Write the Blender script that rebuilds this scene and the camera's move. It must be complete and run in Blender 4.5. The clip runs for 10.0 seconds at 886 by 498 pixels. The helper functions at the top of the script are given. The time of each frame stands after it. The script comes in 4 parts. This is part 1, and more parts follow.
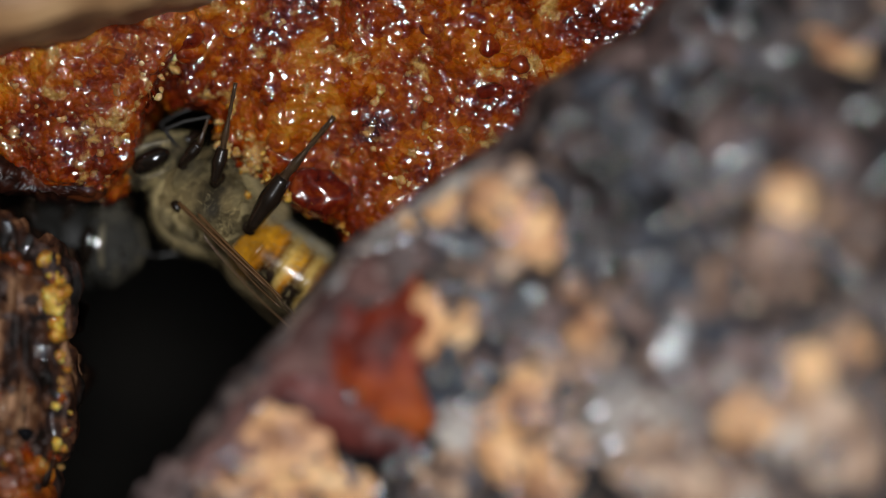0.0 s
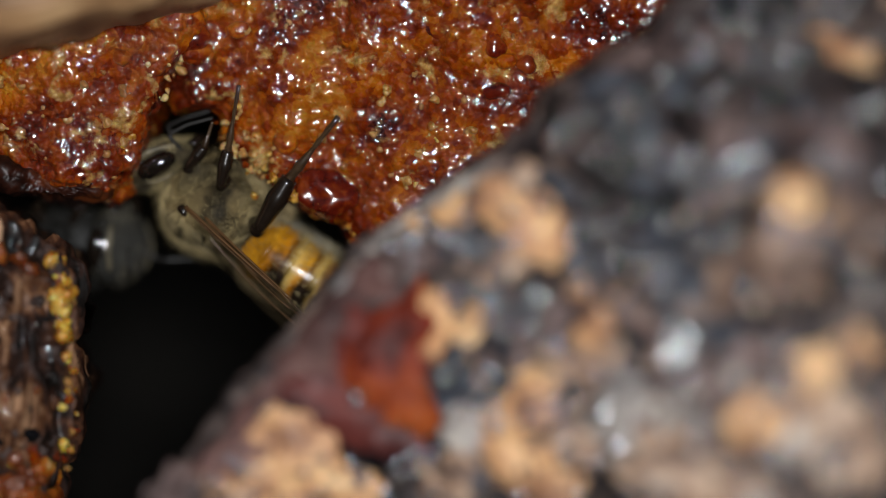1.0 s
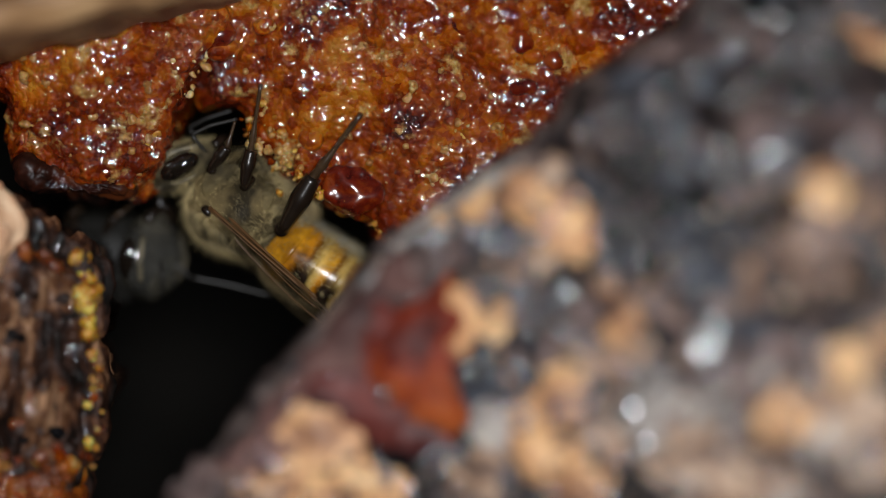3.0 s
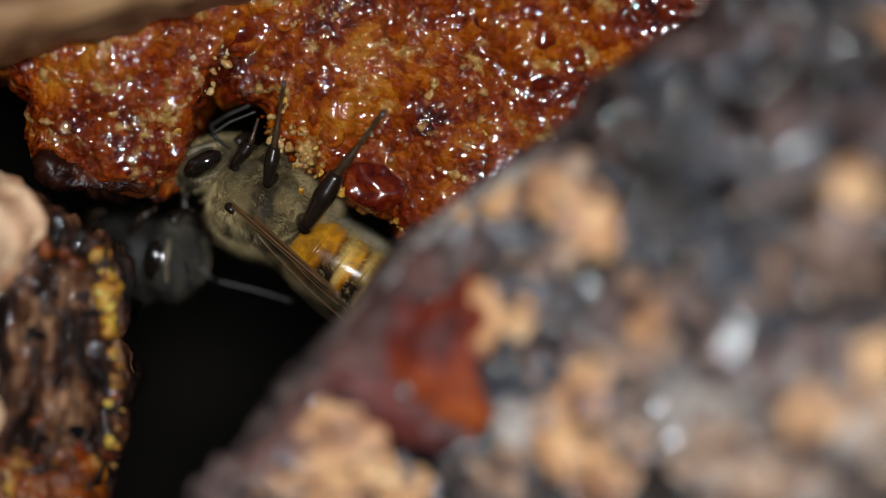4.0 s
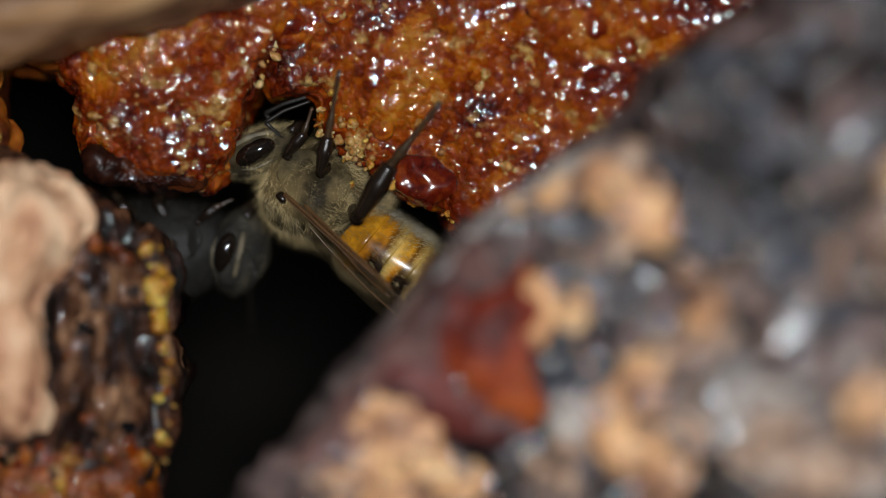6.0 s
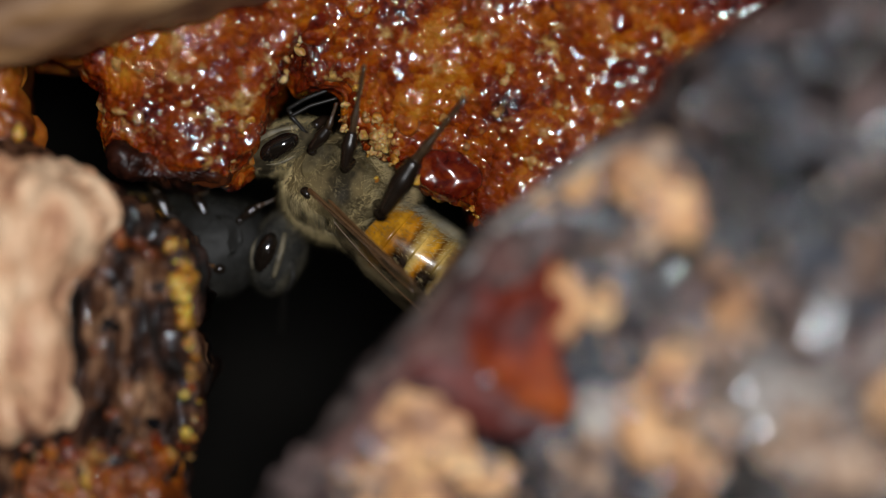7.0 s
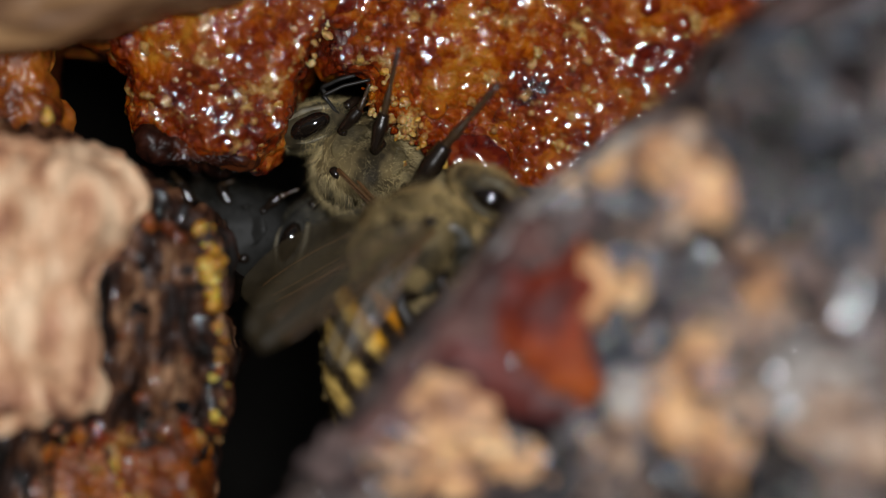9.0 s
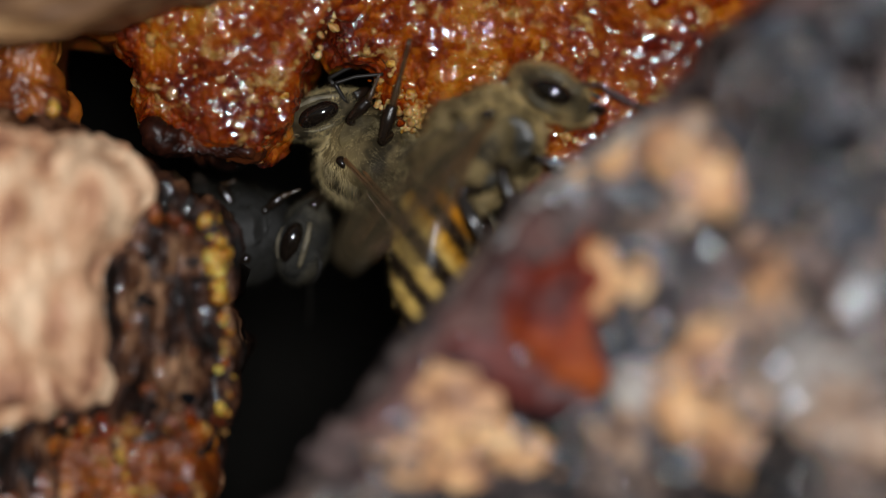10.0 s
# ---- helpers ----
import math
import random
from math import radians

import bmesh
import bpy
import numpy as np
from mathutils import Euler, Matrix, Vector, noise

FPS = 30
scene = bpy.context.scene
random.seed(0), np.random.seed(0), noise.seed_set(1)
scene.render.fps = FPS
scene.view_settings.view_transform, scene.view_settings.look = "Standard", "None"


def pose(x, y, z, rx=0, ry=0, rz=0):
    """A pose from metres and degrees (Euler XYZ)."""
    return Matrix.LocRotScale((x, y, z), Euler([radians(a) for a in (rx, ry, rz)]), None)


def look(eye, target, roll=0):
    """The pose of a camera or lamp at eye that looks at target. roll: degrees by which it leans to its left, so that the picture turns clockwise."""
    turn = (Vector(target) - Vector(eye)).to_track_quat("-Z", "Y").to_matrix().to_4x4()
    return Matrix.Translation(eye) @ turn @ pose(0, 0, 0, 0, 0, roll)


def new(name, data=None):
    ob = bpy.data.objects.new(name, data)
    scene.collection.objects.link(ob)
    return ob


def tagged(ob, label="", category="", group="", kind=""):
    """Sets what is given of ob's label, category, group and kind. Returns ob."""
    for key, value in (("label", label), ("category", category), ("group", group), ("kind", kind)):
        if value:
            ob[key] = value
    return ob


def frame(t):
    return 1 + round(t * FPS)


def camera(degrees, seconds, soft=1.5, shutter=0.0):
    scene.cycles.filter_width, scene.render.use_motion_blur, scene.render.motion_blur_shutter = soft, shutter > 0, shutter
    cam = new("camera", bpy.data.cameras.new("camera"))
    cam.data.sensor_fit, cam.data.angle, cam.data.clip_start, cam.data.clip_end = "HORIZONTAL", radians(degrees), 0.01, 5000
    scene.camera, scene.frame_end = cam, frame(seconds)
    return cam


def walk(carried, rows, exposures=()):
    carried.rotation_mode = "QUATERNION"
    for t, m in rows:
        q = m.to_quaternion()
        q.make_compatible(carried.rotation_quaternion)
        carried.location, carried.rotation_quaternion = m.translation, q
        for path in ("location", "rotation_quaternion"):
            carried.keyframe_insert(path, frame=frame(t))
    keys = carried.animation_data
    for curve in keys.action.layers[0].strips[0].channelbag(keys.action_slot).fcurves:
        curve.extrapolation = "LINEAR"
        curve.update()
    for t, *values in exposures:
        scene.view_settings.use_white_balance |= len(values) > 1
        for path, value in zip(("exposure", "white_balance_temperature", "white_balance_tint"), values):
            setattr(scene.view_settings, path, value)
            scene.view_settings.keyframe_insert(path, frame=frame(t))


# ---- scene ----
MM = 0.001


def eye(x, y, z, pitch, roll, pan):
    """A pose of the camera, in millimetres and degrees; it looks along +y."""
    return pose(x * MM, y * MM, z * MM, 0, 0, pan) @ pose(0, 0, 0, pitch) @ pose(0, 0, 0, 0, roll) @ pose(0, 0, 0, 90)


cam = camera(24, 10.0, soft=0.9, shutter=0.5)
cam.data.dof.use_dof = True
cam.data.dof.focus_distance = 0.0882
cam.data.dof.aperture_fstop = 10.2
walk(cam, [
    (0.0, eye(0.39, -89.30, 1.05, -0.476, -0.298, -1.554)),
    (0.5, eye(0.54, -89.23, 1.11, -0.500, -0.274, -1.374)),
    (1.0, eye(0.53, -89.22, 1.07, -0.471, -0.244, -1.284)),
    (1.5, eye(0.46, -89.21, 1.00, -0.423, -0.264, -1.205)),
    (2.0, eye(0.46, -89.19, 0.94, -0.402, -0.254, -1.053)),
    (2.5, eye(0.39, -89.00, 0.84, -0.381, -0.200, -0.912)),
    (4.0, eye(0.03, -88.14, 0.13, -0.018, -0.103, -0.286)),
    (4.5, eye(0.00, -88.00, -0.00, 0.000, -0.000, -0.000)),
    (5.0, eye(-0.18, -87.83, -0.02, 0.006, 0.087, 0.279)),
    (5.5, eye(-0.45, -87.60, -0.10, 0.005, 0.149, 0.455)),
    (7.0, eye(-1.28, -87.12, -0.32, -0.050, 0.375, 0.966)),
    (7.5, eye(-1.52, -87.24, -0.32, -0.122, 0.342, 1.077)),
    (8.0, eye(-1.64, -87.16, -0.49, -0.144, 0.410, 1.217)),
    (8.5, eye(-1.64, -87.36, -0.41, -0.238, 0.379, 1.361)),
    (9.0, eye(-1.71, -87.17, -0.76, -0.207, 0.422, 1.450)),
    (9.5, eye(-1.63, -87.07, -0.88, -0.248, 0.384, 1.594)),
    (10.0, eye(-1.54, -87.06, -1.02, -0.244, 0.350, 1.733)),
])

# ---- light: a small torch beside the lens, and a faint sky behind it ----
world = bpy.data.worlds.new("world")
scene.world = world
world.use_nodes = True
sky = world.node_tree.nodes.new("ShaderNodeTexSky")
sky.sky_type = "NISHITA"
sky.sun_disc = False
sky.sun_elevation, sky.sun_rotation = radians(40), radians(200)
world.node_tree.links.new(sky.outputs[0], world.node_tree.nodes["Background"].inputs[0])
world.node_tree.nodes["Background"].inputs[1].default_value = 0.006

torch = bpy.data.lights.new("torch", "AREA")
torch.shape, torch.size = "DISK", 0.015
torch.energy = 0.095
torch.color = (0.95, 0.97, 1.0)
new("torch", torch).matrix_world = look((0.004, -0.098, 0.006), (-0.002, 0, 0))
scene.view_settings.exposure = 0.0


# ---- materials ----
def material(name):
    m = bpy.data.materials.new(name)
    m.use_nodes = True
    nt = m.node_tree
    bsdf = nt.nodes["Principled BSDF"]
    coord = nt.nodes.new("ShaderNodeTexCoord")
    return m, nt, bsdf, coord.outputs["Object"]


def noise_node(nt, coord, scale, detail=4, rough=0.55, warp=0.0):
    n = nt.nodes.new("ShaderNodeTexNoise")
    n.inputs["Scale"].default_value = scale
    n.inputs["Detail"].default_value = detail
    n.inputs["Roughness"].default_value = rough
    n.inputs["Distortion"].default_value = warp
    nt.links.new(coord, n.inputs["Vector"])
    return n.outputs["Fac"]


def ramp(nt, fac, stops):
    r = nt.nodes.new("ShaderNodeValToRGB")
    el = r.color_ramp.elements
    while len(el) < len(stops):
        el.new(0.5)
    for e, (p, c) in zip(el, stops):
        e.position, e.color = p, (*c, 1) if len(c) == 3 else (c[0], c[0], c[0], 1)
    nt.links.new(fac, r.inputs[0])
    return r.outputs[0]


def mix(nt, fac, a, b):
    m = nt.nodes.new("ShaderNodeMix")
    m.data_type = "RGBA"
    nt.links.new(fac, m.inputs[0])
    nt.links.new(a, m.inputs[6])
    nt.links.new(b, m.inputs[7])
    return m.outputs[2]


def bump(nt, bsdf, height, distance, strength=0.6, under=None):
    b = nt.nodes.new("ShaderNodeBump")
    b.inputs["Strength"].default_value = strength
    b.inputs["Distance"].default_value = distance
    nt.links.new(height, b.inputs["Height"])
    if under:
        nt.links.new(under, b.inputs["Normal"])
    nt.links.new(b.outputs[0], bsdf.inputs["Normal"])
    return b.outputs[0]


def mottled(name, stops, scale, fine=6.0, rough=(0.3, 0.7), coat=0.0, relief=0.06, sss=0.0, grain_stops=None, warp=0.4, stretch=None, granules=None, wet=0, spec=0.5, facets=0.4, wet_from=0.43, spots_from=0.60):
    """Two scales of colour, a grain that also drives gloss and relief. scale: patches to the metre."""
    m, nt, bsdf, co = material(name)
    if stretch:
        sc = nt.nodes.new("ShaderNodeMapping")
        sc.inputs["Scale"].default_value = stretch
        sc.inputs["Rotation"].default_value = (0, 0.2, 0)
        nt.links.new(co, sc.inputs[0])
        co = sc.outputs[0]
    big = noise_node(nt, co, scale, 5, 0.6, warp)
    if granules:
        vor = nt.nodes.new("ShaderNodeTexVoronoi")
        vor.inputs["Scale"].default_value = granules
        wob = nt.nodes.new("ShaderNodeTexNoise")
        wob.inputs["Scale"].default_value = granules * 1.6
        nt.links.new(co, wob.inputs["Vector"])
        push = nt.nodes.new("ShaderNodeVectorMath")
        push.operation = "MULTIPLY_ADD"
        push.inputs[1].default_value = (0.7 / granules,) * 3
        nt.links.new(wob.outputs["Color"], push.inputs[0])
        nt.links.new(co, push.inputs[2])
        nt.links.new(push.outputs[0], vor.inputs["Vector"])
        tint = nt.nodes.new("ShaderNodeSeparateColor")
        nt.links.new(vor.outputs["Color"], tint.inputs[0])
        add = nt.nodes.new("ShaderNodeMath")
        add.operation = "MULTIPLY_ADD"
        add.inputs[1].default_value = 0.13
        nt.links.new(tint.outputs[0], add.inputs[0])
        nt.links.new(big, add.inputs[2])
        sub = nt.nodes.new("ShaderNodeMath")
        sub.operation = "SUBTRACT"
        sub.inputs[1].default_value = 0.065
        nt.links.new(add.outputs[0], sub.inputs[0])
        big = sub.outputs[0]
    col = ramp(nt, big, stops)
    fineness = noise_node(nt, co, scale * fine, 4, 0.65)
    if grain_stops:
        spots = ramp(nt, noise_node(nt, co, scale * 2.7, 6, 0.62, 0.2), [(spots_from, (0,)), (spots_from + 0.09, (1,))])
        col = mix(nt, spots, col, ramp(nt, fineness, grain_stops))
    shade = ramp(nt, fineness, [(0.25, (0.62,)), (0.75, (1.0,))])
    mul = nt.nodes.new("ShaderNodeMix")
    mul.data_type, mul.blend_type = "RGBA", "MULTIPLY"
    mul.inputs[0].default_value = 0.8
    nt.links.new(col, mul.inputs[6])
    nt.links.new(shade, mul.inputs[7])
    nt.links.new(mul.outputs[2], bsdf.inputs["Base Color"])
    nt.links.new(ramp(nt, noise_node(nt, co, scale * 1.7, 3), [(0.3, (rough[0],)), (0.7, (rough[1],))]), bsdf.inputs["Roughness"])
    under = bump(nt, bsdf, fineness, relief * MM)
    if granules:
        bump(nt, bsdf, ramp(nt, vor.outputs["Distance"], [(0.0, (1.0,)), (0.8, (0.0,))]), 0.16 * MM, 0.7, under)
    bsdf.inputs["Specular IOR Level"].default_value = spec
    if coat:
        bsdf.inputs["Coat Weight"].default_value = coat
        bsdf.inputs["Coat Roughness"].default_value = 0.05
        if wet:
            nt.links.new(ramp(nt, noise_node(nt, co, wet, 4, 0.6), [(wet_from, (0.06 * coat,)), (wet_from + 0.09, (coat,))]), bsdf.inputs["Coat Weight"])
            bsdf.inputs["Specular IOR Level"].default_value = min(spec, 0.18)
            bsdf.inputs["Coat IOR"].default_value = 2.0
            pearl = nt.nodes.new("ShaderNodeTexVoronoi")
            pearl.inputs["Scale"].default_value = 3600
            nt.links.new(co, pearl.inputs["Vector"])
            round_off = nt.nodes.new("ShaderNodeMath")
            round_off.operation = "POWER"
            round_off.inputs[1].default_value = 2.0
            nt.links.new(pearl.outputs["Distance"], round_off.inputs[0])
            film = nt.nodes.new("ShaderNodeBump")
            film.invert = True
            film.inputs["Strength"].default_value = 0.35
            film.inputs["Distance"].default_value = 0.05 * MM
            nt.links.new(round_off.outputs[0], film.inputs["Height"])
            # flat crystal facets, each turned its own way
            facet = nt.nodes.new("ShaderNodeTexVoronoi")
            facet.inputs["Scale"].default_value = 2800
            nt.links.new(co, facet.inputs["Vector"])
            tilt = nt.nodes.new("ShaderNodeVectorMath")
            tilt.operation = "MULTIPLY_ADD"
            tilt.inputs[1].default_value = (facets,) * 3
            tilt.inputs[2].default_value = (-0.5 * facets,) * 3
            nt.links.new(facet.outputs["Color"], tilt.inputs[0])
            lean = nt.nodes.new("ShaderNodeVectorMath")
            nt.links.new(film.outputs[0], lean.inputs[0])
            nt.links.new(tilt.outputs[0], lean.inputs[1])
            unit = nt.nodes.new("ShaderNodeVectorMath")
            unit.operation = "NORMALIZE"
            nt.links.new(lean.outputs[0], unit.inputs[0])
            nt.links.new(unit.outputs[0], bsdf.inputs["Coat Normal"])
    if sss:
        bsdf.inputs["Subsurface Weight"].default_value = sss
        bsdf.inputs["Subsurface Radius"].default_value = (1.0, 0.35, 0.1)
        bsdf.inputs["Subsurface Scale"].default_value = 0.0005
    return m


def plain(name, color, rough=0.4, coat=0.0, alpha=1.0, vary=0.35, scale=900, relief=0.0, sss=0.0, tight=0.2, spec=0.5):
    m, nt, bsdf, co = material(name)
    c2 = tuple(c * (1 - vary) for c in color)
    n = noise_node(nt, co, scale, 4)
    nt.links.new(ramp(nt, n, [(0.5 - tight, c2), (0.5 + tight, color)]), bsdf.inputs["Base Color"])
    bsdf.inputs["Roughness"].default_value = rough
    bsdf.inputs["Coat Weight"].default_value = coat
    bsdf.inputs["Coat Roughness"].default_value = 0.08
    bsdf.inputs["Alpha"].default_value = alpha
    bsdf.inputs["Specular IOR Level"].default_value = spec
    if relief:
        bump(nt, bsdf, n, relief * MM)
    if sss:
        bsdf.inputs["Subsurface Weight"].default_value = sss
        bsdf.inputs["Subsurface Radius"].default_value = (1.0, 0.5, 0.2)
        bsdf.inputs["Subsurface Scale"].default_value = 0.0005
    return m


PROPOLIS = mottled("propolis", [(0.33, (0.050, 0.005, 0.002)), (0.43, (0.14, 0.014, 0.002)), (0.52, (0.25, 0.040, 0.002)), (0.61, (0.38, 0.10, 0.004)), (0.72, (0.48, 0.21, 0.02))],
                   260, 8, (0.22, 0.45), 1.0, 0.03, 0.55, [(0.3, (0.27, 0.10, 0.008)), (0.7, (0.62, 0.42, 0.15))], granules=2600, warp=0.5, wet=190, spec=0.06, wet_from=0.395, facets=0.6, spots_from=0.575)
DULL = mottled("dull_propolis", [(0.34, (0.05, 0.009, 0.003)), (0.48, (0.17, 0.036, 0.004)), (0.60, (0.36, 0.10, 0.008)), (0.70, (0.52, 0.22, 0.03))], 420, 6, (0.3, 0.55), 0.25, 0.06, 0.4)
RESIN_RED = mottled("red_resin", [(0.34, (0.06, 0.010, 0.008)), (0.44, (0.20, 0.026, 0.010)), (0.56, (0.38, 0.085, 0.02))], 230, 5, (0.45, 0.6), 0.0, 0.04, 0.3, spec=0.15)
RESIN_DARK = mottled("dark_resin", [(0.36, (0.034, 0.008, 0.008)), (0.6, (0.155, 0.036, 0.028))], 350, 5, (0.35, 0.6), 0.0, 0.05, spec=0.12)
RESIN_BLACK = mottled("black_resin", [(0.36, (0.008, 0.003, 0.002)), (0.52, (0.032, 0.008, 0.004)), (0.66, (0.09, 0.022, 0.006))], 600, 5, (0.35, 0.6), 0.25, 0.04, spec=0.15, wet=500)
RESIN_GLOSS = mottled("glossy_resin", [(0.36, (0.05, 0.004, 0.002)), (0.5, (0.12, 0.010, 0.003)), (0.64, (0.24, 0.04, 0.005))], 900, 5, (0.15, 0.3), 1.0, 0.006, 0.2)
WAX = mottled("wax_crumb", [(0.36, (0.50, 0.20, 0.012)), (0.5, (0.72, 0.46, 0.05)), (0.64, (0.90, 0.80, 0.32))], 1400, 4, (0.2, 0.5), 0.5, 0.03, 0.5)
WAX_ORANGE = mottled("orange_wax_crumb", [(0.36, (0.24, 0.07, 0.006)), (0.5, (0.46, 0.20, 0.018)), (0.64, (0.72, 0.46, 0.10))], 1400, 4, (0.2, 0.5), 0.5, 0.03, 0.5)
CREAM = mottled("cream_wax", [(0.36, (0.28, 0.11, 0.022)), (0.5, (0.48, 0.27, 0.08)), (0.64, (0.66, 0.48, 0.22))], 1500, 4, (0.3, 0.6), 0.3, 0.03, 0.5)
CRUMB = mottled("pale_crumb", [(0.3, (0.22, 0.075, 0.012)), (0.7, (0.50, 0.28, 0.08))], 1500, 4, (0.3, 0.6), 0.2, 0.03, 0.3)
BARK = mottled("wet_bark", [(0.36, (0.008, 0.007, 0.008)), (0.46, (0.032, 0.026, 0.026)), (0.55, (0.085, 0.066, 0.062)), (0.66, (0.23, 0.165, 0.135))], 420, 5, (0.3, 0.6), 0.2, 0.08,
               0, [(0.3, (0.16, 0.09, 0.06)), (0.7, (0.46, 0.30, 0.20))], spec=0.1)
BARK_EDGE = mottled("fibrous_bark", [(0.40, (0.006, 0.004, 0.003)), (0.49, (0.028, 0.012, 0.008)), (0.57, (0.10, 0.040, 0.018)), (0.68, (0.36, 0.20, 0.11))], 760, 4, (0.35, 0.65), 0.14, 0.1, stretch=(1, 1, 0.5), wet=420, spec=0.15)
CLAY = mottled("peach_clay", [(0.34, (0.15, 0.06, 0.036)), (0.41, (0.44, 0.20, 0.11)), (0.48, (0.72, 0.385, 0.21)), (0.59, (0.96, 0.66, 0.42))], 560, 5, (0.45, 0.75), 0.0, 0.25, stretch=(1, 1, 0.45))
DARK_CRUST = mottled("dark_wet_crust", [(0.38, (0.003, 0.003, 0.004)), (0.52, (0.008, 0.007, 0.007)), (0.68, (0.036, 0.027, 0.025))], 420, 5, (0.35, 0.55), 0.05, 0.16, spec=0.05)
CLOD = mottled("tan_clod", [(0.34, (0.085, 0.052, 0.040)), (0.44, (0.26, 0.155, 0.105)), (0.54, (0.46, 0.29, 0.19)), (0.66, (0.68, 0.50, 0.36))], 700, 5, (0.4, 0.75), 0.1, 0.08)
BROWN = mottled("brown_crust", [(0.34, (0.030, 0.019, 0.015)), (0.46, (0.095, 0.055, 0.038)), (0.56, (0.20, 0.115, 0.075)), (0.68, (0.38, 0.24, 0.16))], 600, 5, (0.35, 0.65), 0.15, 0.08)
PALE = mottled("pale_grey_crust", [(0.34, (0.17, 0.16, 0.155)), (0.5, (0.37, 0.325, 0.295)), (0.66, (0.62, 0.55, 0.48))], 600, 5, (0.35, 0.65), 0.15, 0.08)
MAUVE = mottled("mauve_crust", [(0.34, (0.040, 0.025, 0.023)), (0.5, (0.125, 0.080, 0.072)), (0.66, (0.30, 0.21, 0.185))], 600, 5, (0.3, 0.6), 0.15, 0.08, spec=0.35)
PEACH = mottled("peach_clay_clod", [(0.33, (0.16, 0.075, 0.045)), (0.43, (0.44, 0.21, 0.105)), (0.53, (0.74, 0.40, 0.18)), (0.66, (0.97, 0.64, 0.34))], 620, 6, (0.4, 0.75), 0.0, 0.08)
WOOD = mottled("weathered_wood", [(0.36, (0.13, 0.056, 0.022)), (0.5, (0.42, 0.235, 0.105)), (0.64, (0.78, 0.53, 0.28))], 300, 6, (0.45, 0.75), 0.0, 0.08, stretch=(0.22, 1, 1))
# near-black wood colour stands in for the shade deep in the hollow
HOLLOW_SHADE = mottled("shaded_hollow_wood", [(0.36, (0.005, 0.004, 0.003)), (0.64, (0.018, 0.014, 0.009))], 180, 6, (0.6, 0.9), 0.0, 0.2)
# grey crust; its blue tint paints in the bluish sheen of wet bark
GREY = mottled("sheen_tinted_crust", [(0.34, (0.013, 0.015, 0.019)), (0.5, (0.046, 0.051, 0.063)), (0.66, (0.18, 0.19, 0.22))], 600, 5, (0.3, 0.55), 0.1, 0.08, spec=0.12)
UMBER = mottled("umber_crust", [(0.3, (0.020, 0.015, 0.014)), (0.55, (0.075, 0.052, 0.046)), (0.75, (0.18, 0.115, 0.09))], 480, 5, (0.3, 0.55), 0.1, 0.08, spec=0.15)
WHITE_GLINT = mottled("white_glint", [(0.36, (0.50, 0.47, 0.44)), (0.64, (0.86, 0.85, 0.82))], 900, 5, (0.25, 0.5), 0.4, 0.05)
CRUST = mottled("purple_brown_crust", [(0.36, (0.050, 0.024, 0.022)), (0.5, (0.120, 0.060, 0.052)), (0.64, (0.215, 0.115, 0.098))], 480, 5, (0.4, 0.7), 0.0, 0.06, spec=0.1)
WET = plain("wet_film", (0.06, 0.05, 0.048), 0.12, 1.0)

CHITIN = plain("dark_chitin", (0.013, 0.008, 0.005), 0.24, 0.25, scale=2500, relief=0.006)
TARSUS = plain("brown_foot_chitin", (0.062, 0.034, 0.016), 0.3, 0.2, scale=1800, relief=0.006, vary=0.6)
EYE = plain("compound_eye", (0.010, 0.007, 0.005), 0.10, 1.0, scale=6000, relief=0.002)
FUZZ_SKIN = plain("thorax_skin", (0.14, 0.102, 0.046), 0.6, 0.0, scale=600, relief=0.05, vary=0.85, tight=0.10, spec=0.1)
PLATE = plain("olive_side_plate", (0.15, 0.112, 0.050), 0.6, 0.0, scale=600, relief=0.08, vary=0.8, tight=0.12, spec=0.06)
PLATE_DARK = plain("dark_side_plate", (0.055, 0.048, 0.032), 0.42, 0.1, scale=800, relief=0.06, vary=0.7, tight=0.14, spec=0.4)
# face of the recessed bee, darkened in colour to imitate shade
FACE_SHADED = plain("shaded_face", (0.050, 0.048, 0.042), 0.2, 0.9, scale=420, relief=0.03, vary=0.75, tight=0.14)
RIM = plain("beige_eye_rim", (0.17, 0.14, 0.085), 0.6, 0.0, scale=1500, relief=0.05, vary=0.7)
FACE = plain("grey_face", (0.070, 0.055, 0.030), 0.38, 0.2, scale=800, relief=0.05, vary=0.88, tight=0.10)


